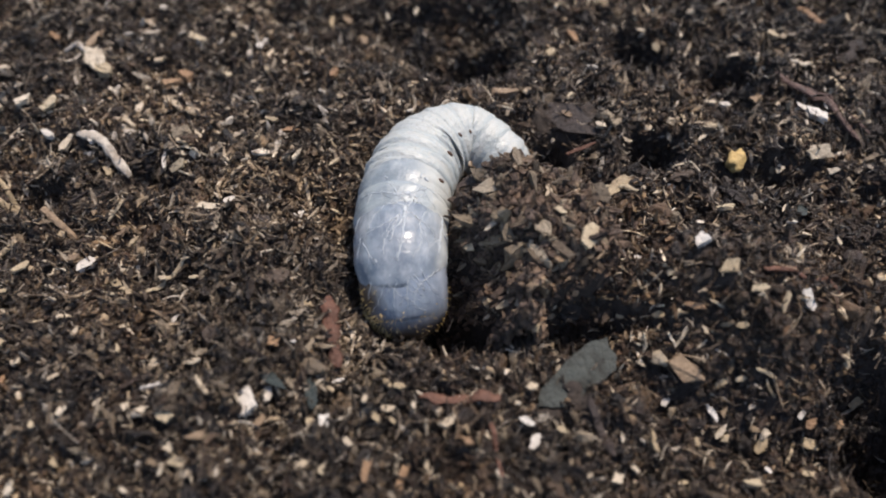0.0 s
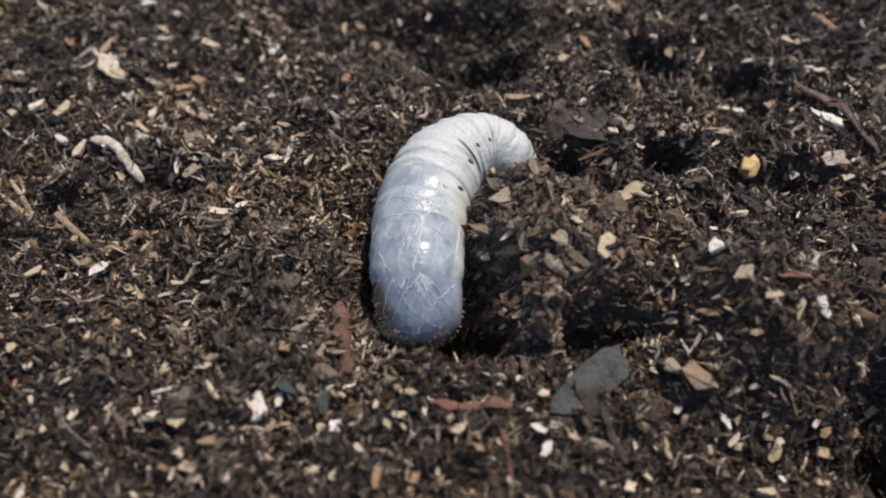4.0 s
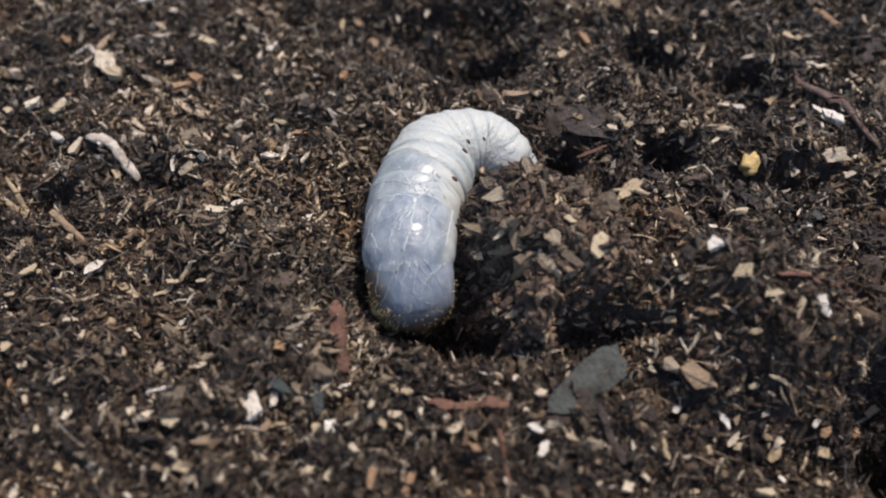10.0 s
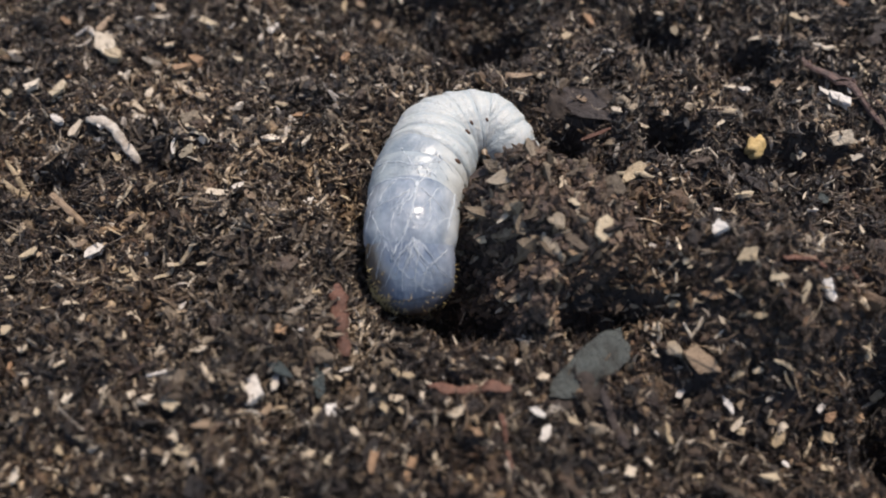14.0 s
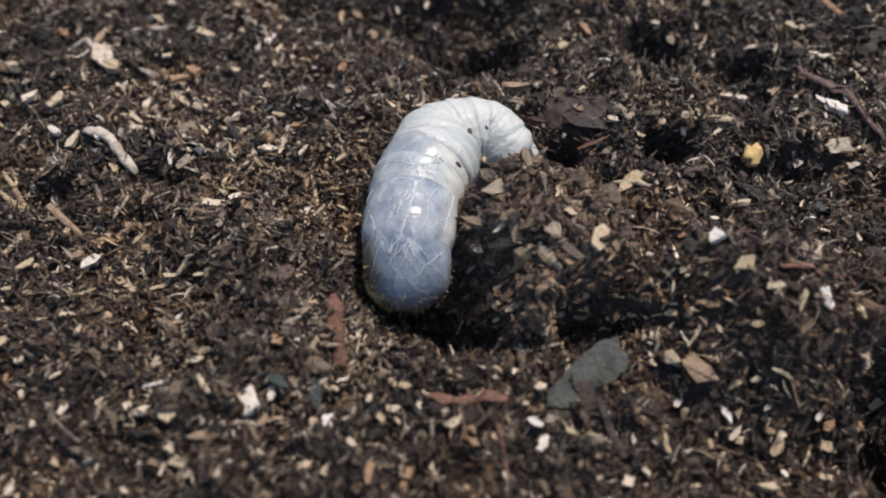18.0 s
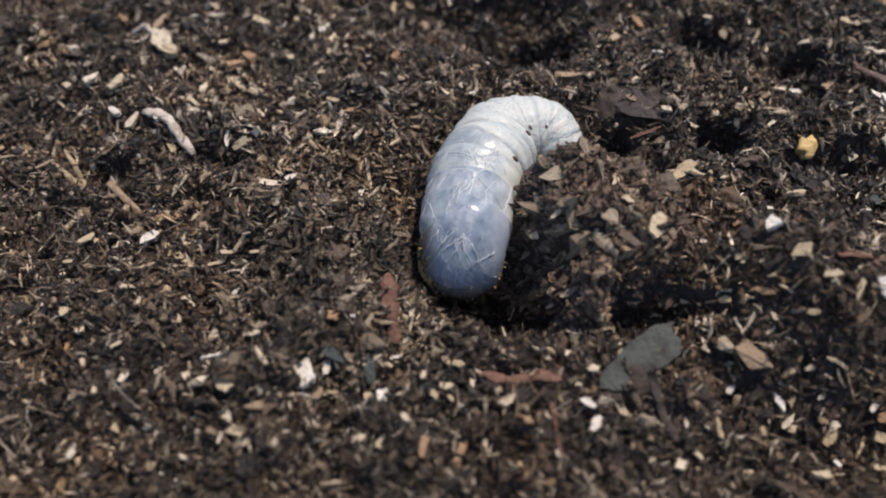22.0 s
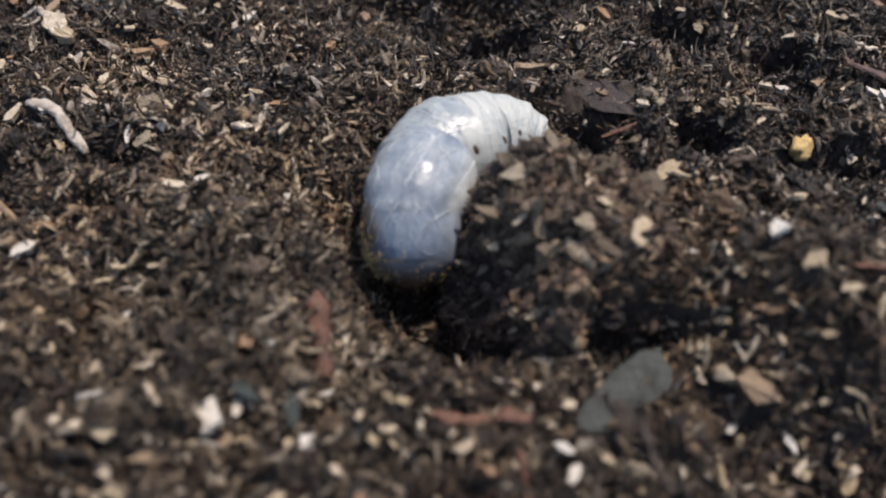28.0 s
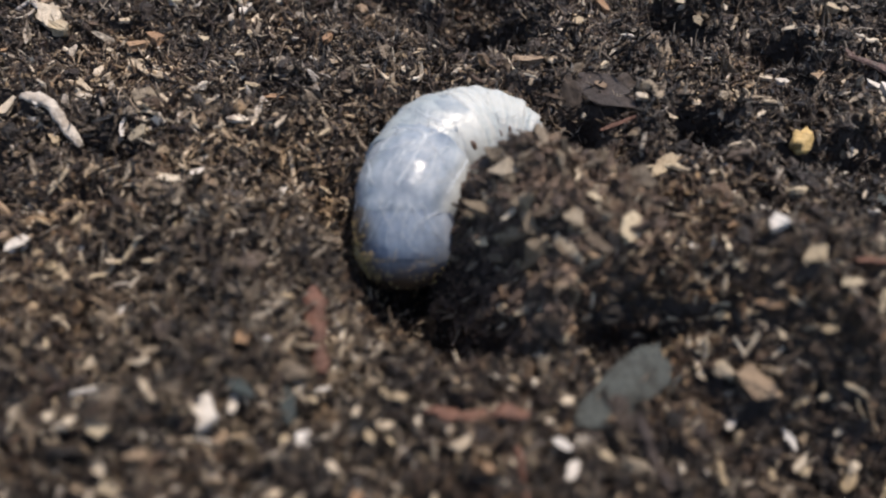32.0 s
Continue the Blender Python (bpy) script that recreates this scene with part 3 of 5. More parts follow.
stance(0.0, (-3.2, -9.5, -0.9), (-4.0, -5.4, 3.5), (-4.0, 3.7, 3.5), (-2.9, 10.7, 3.5), (-0.4, 16.5, 3.0), (5.0, 20.2, 2.5), (10.5, 16.7, 1.0), (12.7, 15.5, -3.5))
stance(3.0, (-2.9, -10.1, -0.9), (-3.4, -6.8, 3.5), (-3.1, 3.7, 3.5), (-1.6, 10.2, 3.5), (0.5, 15.4, 3.0), (5.3, 19.6, 2.5), (9.5, 19.1, 1.0), (11.7, 17.9, -3.5))
stance(8.0, (-3.3, -7.6, -0.9), (-4.1, -3.4, 3.5), (-3.6, 6.1, 3.5), (-2.0, 11.5, 3.5), (-0.1, 16.8, 3.0), (5.7, 19.3, 2.5), (9.7, 17.9, 1.0), (11.9, 16.7, -3.5))
stance(13.0, (-3.7, -7.2, -0.9), (-4.2, -3.9, 3.5), (-3.5, 6.4, 3.5), (-1.9, 11.4, 3.5), (-0.3, 16.8, 3.0), (5.7, 19.7, 2.5), (9.4, 17.0, 1.0), (11.6, 15.8, -3.5))
stance(19.0, (-4.0, -4.9, -0.9), (-4.2, -1.9, 3.5), (-2.9, 8.4, 3.5), (-0.8, 13.2, 3.5), (0.2, 17.6, 3.0), (6.3, 20.1, 2.5), (9.9, 17.8, 1.0), (12.1, 16.6, -3.5))
stance(22.0, (-4.0, -4.4, -2.4), (-3.8, -2.1, 2.1), (-2.4, 8.2, 2.0), (-0.5, 12.5, 2.0), (1.4, 17.4, 1.5), (7.1, 19.3, 1.0), (9.5, 17.4, -0.5), (11.7, 16.2, -5.0))
stance(23.0, (-4.4, -4.6, -2.4), (-4.4, -1.4, 2.1), (-1.9, 9.1, 2.0), (0.0, 12.5, 2.0), (3.1, 14.1, 1.5), (7.3, 15.3, 1.0), (9.3, 15.4, -0.5), (11.5, 14.2, -5.0))
stance(24.0, (-4.3, -2.0, -2.4), (-4.6, 1.2, 2.1), (-2.1, 10.2, 2.0), (0.6, 12.9, 2.0), (3.4, 15.2, 1.5), (7.4, 16.7, 1.0), (9.5, 16.2, -0.5), (11.7, 15.0, -5.0))
stance(28.0, (-3.5, 0.1, -2.4), (-3.5, 4.0, 2.1), (-0.7, 12.8, 2.0), (1.5, 14.5, 2.0), (4.3, 16.4, 1.5), (7.8, 17.5, 1.0), (10.0, 17.2, -0.5), (12.2, 16.0, -5.0))
stance(32.0, (-4.0, -0.8, -2.4), (-4.0, 3.2, 2.1), (-1.3, 11.9, 2.0), (1.1, 13.9, 2.0), (3.7, 16.1, 1.5), (6.9, 16.9, 1.0), (9.3, 16.6, -0.5), (11.5, 15.4, -5.0))
RADII = np.array([5.0, 6.1, 6.6, 6.6, 6.2, 5.3, 4.6, 3.6])
REST = 13.0


def stations_at(t):
    ts = sorted(BODY)
    k = min(max(np.searchsorted(ts, t, "right") - 1, 0), len(ts) - 2)
    f = min(max((t - ts[k]) / (ts[k + 1] - ts[k]), 0.0), 1.0)
    f = f * f * (3 - 2 * f)
    return BODY[ts[k]] * (1 - f) + BODY[ts[k + 1]] * f


def spline(points, u):
    """Catmull-Rom through the stations, carried straight on past both ends."""
    p = np.vstack([2 * points[0] - points[1], points, 2 * points[-1] - points[-2]])
    k = int(np.clip(math.floor(u), 0, len(points) - 2))
    f = u - k
    a, b, c, d = p[k], p[k + 1], p[k + 2], p[k + 3]
    if f < 0:
        return b + f * (c - a) / 2
    if f > 1:
        return c + (f - 1) * (d - b) / 2
    return b + f * (c - a) / 2 + f * f * (a - 2.5 * b + 2 * c - d / 2) + f ** 3 * (1.5 * (b - c) + (d - a) / 2)


def body_frame(points, u):
    at = Vector(spline(points, u))
    ahead = (Vector(spline(points, u + 0.03)) - Vector(spline(points, u - 0.03))).normalized()
    side = ahead.cross(Vector((0, 0, 1))).normalized()        # towards the hollow of the curl
    up = side.cross(ahead).normalized()
    return Matrix((side, ahead, up)).transposed(), at


def girth(u):
    return float(np.interp(u, range(len(RADII)), RADII))


def ease(lo, hi, v):
    f = min(max((v - lo) / (hi - lo), 0.0), 1.0)
    return f * f * (3 - 2 * f)


def segment_pose(t, u):
    u = u + 0.5 * ease(21.8, 23.2, t) * ease(1.15, 2.7, u)      # the front rings are drawn on into the soil
    turn, at = body_frame(stations_at(t), u)
    return Matrix.Translation(at * MM) @ turn.to_4x4()


def part(name, bm, mat, parent, label="", smooth=True):
    me = bpy.data.meshes.new(name)
    bm.to_mesh(me)
    bm.free()
    me.materials.append(mat)
    me.polygons.foreach_set("use_smooth", np.full(len(me.polygons), smooth))
    ob = new(name, me)
    ob.parent = parent
    if label:
        tagged(ob, label)
    return ob


def skin_point(a, b, u, phi, tail, fold, swell=0.0, border=1.0):
    """A point of a body ring's surface at rest; phi from the curl's hollow, over the back."""
    pts = stations_at(REST)
    turn, at = body_frame(pts, max(u, 0.0) if tail else u)
    s = (u - a) / (b - a)
    r = girth(u) + swell
    if tail and u < 0.75:
        q = min((0.75 - u) / 2.15, 1.0)
        r = girth(0.75) * math.sqrt(max(1 - q ** 1.9, 0.0)) + swell * 0.5
        if u < 0:
            at = at + turn.col[1] * (u * 2.9)
    if tail and u > b - 0.5:
        r *= 1 - 0.05 * ease(b - 0.50, b - 0.36, u) - 0.05 * ease(b - 0.34, b, u)
    edge = abs(2 * s - 1) / border                              # 1 where the next ring begins
    r *= 1 - fold * (min(edge, 1.0) ** 2.8 + 0.75 * max(edge - 1, 0.0))
    if fold > 0.03 and not tail:
        r += (0.09 if a > 2.4 else 0.03) * math.sin((u - a) * 21 + 1.2 * math.sin(phi * 2.0 + a * 3))
    p = at + turn.col[0] * (r * math.cos(phi)) + turn.col[2] * (r * 0.96 * math.sin(phi))
    out = (turn.col[0] * math.cos(phi) + turn.col[2] * math.sin(phi))
    return p + out * (noise.noise(p * 0.55) * 0.13 + noise.noise(p * 1.6) * 0.05)


def ring(a, b, mat, parent, label, tail=False, fold=0.10, over=0.16, rows=26, sides=48):
    """One body ring, swept along the resting curve."""
    mid = (a + b) / 2
    span = b - a
    lo, hi = a - over * span, b + over * span
    if tail:
        lo, hi = -1.4, b + 0.34
    back = segment_pose(REST, mid).inverted()
    bm = bmesh.new()
    loops = []
    for i in range(rows + 1):
        f = i / rows
        u = lo + (hi - lo) * (f ** 1.6 if tail else f)
        ringv = []
        for j in range(sides):
            phi = 2 * math.pi * j / sides
            p = skin_point(lo, hi, u, phi, tail, 0.0 if tail else fold, 0.0, 1 / (1 + 2 * over))
            ringv.append(bm.verts.new(back @ (p * MM)))
        loops.append(ringv)
    for r0, r1 in zip(loops, loops[1:]):
        for j in range(sides):
            bm.faces.new((r0[j], r0[(j + 1) % sides], r1[(j + 1) % sides], r1[j]))
    bm.faces.new(loops[0][::-1]), bm.faces.new(loops[-1])
    bmesh.ops.recalc_face_normals(bm, faces=bm.faces)
    ob = part("tail_segment" if tail else "body_segment", bm, mat, parent, label)
    ob["mid"] = mid
    return ob, back


def tube(bm, pts, r0, r1, sides=5):
    rows = []
    for i, p in enumerate(pts):
        d = (pts[min(i + 1, len(pts) - 1)] - pts[max(i - 1, 0)]).normalized()
        s = d.orthogonal().normalized()
        t = d.cross(s)
        r = r0 + (r1 - r0) * i / (len(pts) - 1)
        rows.append([bm.verts.new(p + (s * math.cos(a) + t * math.sin(a)) * r) for a in (2 * math.pi * k / sides for k in range(sides))])
    for p, q in zip(rows, rows[1:]):
        for k in range(sides):
            bm.faces.new((p[k], p[(k + 1) % sides], q[(k + 1) % sides], q[k]))
    bm.faces.new(rows[0][::-1]), bm.faces.new(rows[-1])


VEINS = []


def vein(r0, r1, *stops):
    """A white air tube under the skin, through (place along the body, degrees round the back) stops, with a few hair-fine twigs."""
    pts = np.array([(u, radians(deg), 0.0) for u, deg in stops])
    n = 7 * (len(stops) - 1)
    line = []
    for i in range(n + 1):
        u, phi, _ = spline(pts, i / 7)
        f = i / n
        line.append((u + 0.008 * math.sin(i * 1.7 + u * 9), phi + 0.014 * math.sin(i * 1.3 + phi * 5), r0 + (r1 - r0) * f))
        if i > 1 and random.random() < 0.12:
            way, twig, v, a = random.choice((-1, 1)), [], u, phi
            for k in range(random.randint(5, 11)):
                twig.append((v, a, max(0.028, line[-1][2] * (0.45 - 0.03 * k))))
                v -= random.uniform(0.015, 0.045)
                a += way * random.uniform(0.01, 0.07)
            VEINS.append(twig)
    VEINS.append(line)


def tracheae():
    # tuft, trunk and branches of the ring before the tail
    vein(0.42, 0.34, (1.53, 84), (1.45, 84), (1.38, 86))
    vein(0.17, 0.08, (1.44, 85), (1.20, 86), (1.08, 90), (0.97, 95), (0.90, 104), (0.78, 115))
    vein(0.10, 0.14, (1.66, 158), (1.64, 140), (1.60, 110), (1.56, 86))
    vein(0.16, 0.06, (1.50, 85), (1.62, 75), (1.74, 69), (1.88, 60))
    vein(0.12, 0.05, (1.42, 90), (1.34, 105), (1.30, 125), (1.28, 148))
    vein(0.10, 0.05, (1.40, 91), (1.26, 100), (1.14, 109), (1.02, 112))
    vein(0.10, 0.06, (1.52, 58), (1.32, 66), (1.14, 64), (1.02, 71))
    vein(0.24, 0.12, (1.62, 28), (1.44, 30), (1.20, 34), (1.06, 36))
    vein(0.09, 0.04, (1.22, 141), (1.04, 130), (0.95, 117), (0.84, 110))
    vein(0.08, 0.04, (1.46, 78), (1.38, 66), (1.30, 50), (1.22, 42))
    # the fan over the tail
    vein(0.22, 0.16, (0.95, 84), (0.90, 83), (0.86, 82))
    vein(0.10, 0.04, (0.94, 84), (0.84, 99), (0.76, 111), (0.58, 130))
    vein(0.09, 0.04, (0.93, 83), (0.82, 90), (0.66, 105), (0.45, 114))
    vein(0.09, 0.04, (0.93, 80), (0.82, 80), (0.64, 90), (0.42, 98))
    vein(0.08, 0.04, (0.93, 77), (0.84, 66), (0.70, 58), (0.52, 52))
    vein(0.10, 0.05, (0.86, 36), (0.78, 54), (0.72, 68), (0.62, 82))
    vein(0.06, 0.03, (0.92, 120), (0.78, 132), (0.60, 146))
    # wisps in the milky ring
    vein(0.14, 0.09, (2.20, 112), (1.90, 98), (1.70, 90))
    vein(0.14, 0.09, (1.98, 147), (1.90, 122), (1.80, 96))
    vein(0.16, 0.10, (2.36, 68), (1.98, 70), (1.74, 80))
    vein(0.30, 0.22, (1.86, 78), (1.80, 88), (1.78, 98))
    vein(0.20, 0.10, (2.24, 64), (2.14, 60), (2.02, 62))


def larva():
    root = new("beetle_larva")
    tagged(root, "fat curled cream and bluish translucent beetle larva burrowing into soil", "larva")
    made = []
    tail, tail_back = ring(0.0, 0.97, SKIN_TAIL, root, "bluish translucent swollen tail end", tail=True, rows=30)
    made.append((tail, tail_back, 0.0, 0.97))
    for a, b, mat, label, fold in ((0.97, 1.65, SKIN_BLUE, "blue-grey translucent body ring", 0.04), (1.65, 2.15, SKIN_MILK, "milky blue body ring", 0.032), (2.15, 2.65, SKIN_WEDGE, "dusky blue body ring with pale flank", 0.024),
                                   (2.65, 3.12, SKIN_WHITE, "cream white body ring", 0.04), (3.12, 3.6, SKIN_WHITE, "", 0.046), (3.6, 4.0, SKIN_WHITE, "", 0.046),
                                   (4.0, 4.35, SKIN_WHITE, "", 0.046), (4.35, 4.7, SKIN_WHITE, "", 0.046), (4.7, 5.05, SKIN_WHITE, "", 0.046),
                                   (5.05, 5.4, SKIN_WHITE, "", 0.046), (5.4, 5.75, SKIN_WHITE, "", 0.05), (5.75, 6.15, SKIN_WHITE, "", 0.055),
                                   (6.15, 6.6, SKIN_WHITE, "", 0.055), (6.6, 7.0, SKIN_WHITE, "", 0.055)):
        ob, back = ring(a, b, mat, root, label, fold=fold, over=0.3 if a < 1.5 else (0.5 if a < 3.5 else 0.95))
        made.append((ob, back, a, b))
    random.seed(5)
    tracheae()
    for ob, back, a, b in made[:4]:
        bm = bmesh.new()
        over = 0.3 if a < 1.5 else 0.5
        lo, hi = (-1.2 if ob is tail else a), b
        ends = (-1.4, b + 0.34) if ob is tail else (a - over * (b - a), b + over * (b - a))
        fold = {0: 0.0, 1: 0.04, 2: 0.032, 3: 0.024}[[m[0] for m in made].index(ob)]
        for pts in VEINS:
            run = []
            for u, phi, r in pts + [(99.0, 0.0, 0.0)]:
                if lo - 0.01 <= u <= hi + 0.01:
                    run.append((back @ (skin_point(*ends, u, phi, ob is tail, fold, 0.04 - 0.75 * r, 1 / (1 + 2 * over)) * MM), r))
                else:
                    if len(run) > 1:
                        tube(bm, [q for q, _ in run], run[0][1] * MM, run[-1][1] * MM, 7)
                    run = []
        part("trachea", bm, TRACHEA, ob, "fine branching white air tubes")
    # short jointed legs folded under the front
    for u, deg in ((5.0, 2), (5.5, -4), (6.0, -8)):
        ob, back, a, b = next(m for m in made if m[2] <= u < m[3])
        p = skin_point(a, b, u, radians(deg), False, 0.0)
        d = (p - Vector(spline(stations_at(REST), u))).normalized()
        bm = bmesh.new()
        tube(bm, [back @ (q * MM) for q in (p - d * 0.6, p + d * 0.7 + Vector((0.2, 0, 0.2)), p + d * 1.2 + Vector((0.6, 0.1, -0.1)), p + d * 1.4 + Vector((1.1, 0.2, -0.9)))], 0.62 * MM, 0.16 * MM, 8)
        part("leg", bm, LEG, ob, "short tan jointed leg")
    # breathing holes along the flank
    for u, deg, size in ((2.58, 40, 0.62), (3.46, 40, 0.62), (4.45, 52, 0.4), (4.9, 54, 0.34), (5.3, 56, 0.3), (3.9, 100, 0.24)):
        ob, back, a, b = next(m for m in made if m[2] <= u < m[3])
        p = back @ (skin_point(a, b, u, radians(deg), False, 0.0, -0.05) * MM)
        n = (p - back @ (Vector(spline(stations_at(REST), u)) * MM)).normalized()
        bm = bmesh.new()
        bmesh.ops.create_uvsphere(bm, u_segments=14, v_segments=8, radius=size * MM)
        q = n.to_track_quat("Z", "Y").to_matrix().to_4x4()
        bmesh.ops.transform(bm, matrix=Matrix.Translation(p) @ q @ Matrix.Rotation(0.35, 4, "Z") @ Matrix.Diagonal((0.55, 1.0, 0.3, 1)), verts=bm.verts)
        part("spiracle", bm, SPIRACLE, ob, "dark brown oval breathing hole")
    # sparse fine hairs on the white rings
    for ob, back, a, b in made[4:13]:
        bm = bmesh.new()
        for _ in range(46):
            u, phi = random.uniform(a, b), random.uniform(radians(-10), radians(190))
            p = skin_point(a, b, u, phi, False, 0.0)
            c = Vector(spline(stations_at(REST), u))
            d = ((p - c).normalized() + Vector((random.uniform(-0.5, 0.5), random.uniform(-0.5, 0.5), random.uniform(-0.2, 0.4)))).normalized()
            tube(bm, [back @ ((p - d * 0.4) * MM), back @ ((p + d * random.uniform(0.2, 0.5)) * MM)], 0.016 * MM, 0.007 * MM, 3)
        tagged(part("hairs", bm, SETA, ob, "sparse short pale hairs"), kind="stuff")
    # golden bristles round the tail
    bm = bmesh.new()
    for k in range(420):
        u, phi = random.triangular(-1.3, 0.55, -0.5), random.uniform(0, 2 * math.pi)
        if k % 3:
            u, phi = random.triangular(-1.0, 0.8, 0.25), random.gauss(radians(154), 0.3)
        p = skin_point(-1.4, 1.31, u, phi, True, 0.0)
        c = Vector(spline(stations_at(REST), 0.6))
        d = ((p - c).normalized() + Vector((random.uniform(-0.4, 0.4), random.uniform(-0.4, 0.4), random.uniform(-0.2, 0.5)))).normalized()
        length = random.uniform(0.15, 0.5)
        tube(bm, [tail_back @ ((p - d * 0.1) * MM), tail_back @ ((p + d * length * 0.6) * MM), tail_back @ ((p + d * length + Vector((0, 0, -0.08))) * MM)], 0.04 * MM, 0.018 * MM, 4)
    tagged(part("bristles", bm, BRISTLE, tail, "short golden bristles"), kind="stuff")
    return made


LARVA = larva()


# ---------------------------------------------------------------- single pieces lying on the soil
MATS = {"white": WHITE_WOOD, "cream": CREAM_WOOD, "tan": TAN_WOOD, "brown": BROWN_WOOD, "orange": ORANGE_WOOD, "yellow": YELLOW_STONE,
        "red": RED_BARK, "umber": UMBER_BARK, "grey": GREY_SLATE, "green": GREEN_FLAKE, "dark": DARK_BARK}
WORDS = {"white": "chalky white", "cream": "pale cream", "tan": "tan", "brown": "brown", "orange": "orange-brown", "yellow": "yellowish",
         "red": "reddish brown", "umber": "dark purplish brown", "grey": "dull grey", "green": "greenish black", "dark": "dark brown"}
FORMS = {"chip": ("wood_chip", "%s angular wood chip on dark soil", "wood chip", 0.62, 0.5),
         "pebble": ("pebble", "%s rounded pebble half sunk in soil", "pebble", 0.75, 0.10),
         "bark": ("bark_flake", "%s splintered bark flake lying on soil", "bark", 0.25, 0.20),
         "flake": ("flat_flake", "%s flat weathered flake lying on soil", "flake", 0.12, 0.16),
         "clod_chip": ("wood_chip", "%s wood chip", "", 0.45, 0.20)}


def smooth_height(x, y):
    return broad(x, y) * 1.0 + 0.2 * mound(x, y)


def piece(form, colour, x, y, length, width, heading, lay=None):
    """One chip, pebble or flake: an uneven faceted body, broken at its edges."""
    name, words, category, thick, jag = FORMS[form]
    bm = bmesh.new()
    seed = Vector((x * 1.7, y * 1.3, length))
    if form == "pebble":
        bmesh.ops.create_icosphere(bm, subdivisions=3, radius=1.0)
        for v in bm.verts:
            v.co *= 1 + 0.55 * noise.noise(v.co * 1.3 + seed) + 0.26 * noise.noise(v.co * 3.2 + seed) + 0.1 * noise.noise(v.co * 8 + seed)
    else:
        # a broken shard: the hull of points strewn over a skewed slab
        pick = random.Random(int(abs(x * 917 + y * 331) * 10))
        count = pick.choice((4, 5, 5, 6)) if form.endswith("chip") else (8 if lay is None else 11)
        skew, pinch = pick.uniform(-0.35, 0.35), pick.uniform(-0.4, 0.4)
        if lay is not None:
            skew, pinch = 0.0, 0.25
        for k in range(count):
            a = 2 * math.pi * (k + 0.5 + pick.uniform(-0.3, 0.3)) / count
            e = 0.8
            r = pick.uniform(0.68 if lay is None else 0.78, 1.0)
            c, s = math.copysign(abs(math.cos(a)) ** e, math.cos(a)) * r, math.copysign(abs(math.sin(a)) ** e, math.sin(a)) * r
            s *= 1 + pinch * c
            top = pick.uniform(0.5, 1.0)
            bm.verts.new((c + skew * s, s, top))
            bm.verts.new(((c + skew * s) * pick.uniform(0.7, 1.0), s * pick.uniform(0.7, 1.0), -pick.uniform(0.5, 1.0)))
        out = bmesh.ops.convex_hull(bm, input=bm.verts)
        bmesh.ops.delete(bm, geom=list({g for g in out["geom_interior"] + out["geom_unused"] if isinstance(g, bmesh.types.BMVert)}), context="VERTS")
        bmesh.ops.subdivide_edges(bm, edges=bm.edges, cuts=2, use_grid_fill=True)
        for v in bm.verts:
            v.co *= 1 + jag * (0.5 * noise.noise(v.co * 2.1 + seed) + 0.5 * noise.noise(v.co * 5.0 + seed))
    reach = max(abs(v.co.x) for v in bm.verts), max(abs(v.co.y) for v in bm.verts)
    t = max(min(width, length) * thick, 0.35)
    for v in bm.verts:
        v.co = Vector((v.co.x / reach[0] * length / 2, v.co.y / reach[1] * width / 2, v.co.z * t / 2)) * MM
    on_clod = form.startswith("clod")
    if not on_clod:
        steps = max(1, round(length / max(width, 0.5)))
        for k in range(steps):
            off = ((k + 0.5) / steps - 0.5) * length
            CLEAR.append((x + off * math.cos(radians(heading)), y + off * math.sin(radians(heading)), width * (0.38 if form in ("flake", "bark") else 0.31)))
        CLEAR.append((x, y - 0.5 * width, width * 0.26))
    me = bpy.data.meshes.new(name)
    bm.to_mesh(me)
    bm.free()
    me.materials.append(MATS[colour])
    me.polygons.foreach_set("use_smooth", np.full(len(me.polygons), form == "pebble"))
    ob = new(name, me)
    height = clod_height if on_clod else ground_height
    z = float(height(x, y)) + (0.7 if form in ("flake", "bark") else 0.65) + t * 0.3
    tilt = surface_tilt(clod_height if on_clod else smooth_height, x, y, max(1.6, length * 0.35))
    if lay is not None:
        tilt = pose(0, 0, 0, *lay, 0)
        z = float(np.mean([ground_height(x + u, y + v) for u in (-3, 0, 3) for v in (-3, 0)])) + 1.0
    lean = pose(0, 0, 0, 14 * noise.noise(seed * 5), 14 * noise.noise(seed * 7), heading)
    ob.matrix_world = Matrix.Translation(Vector((x - 14 if on_clod else x, y, z)) * MM) @ tilt @ lean
    if on_clod:
        ob.parent = CLOD
        tagged(ob, words % WORDS[colour])
    else:
        tagged(ob, words % WORDS[colour], category, "loose pieces on the soil")
    return ob


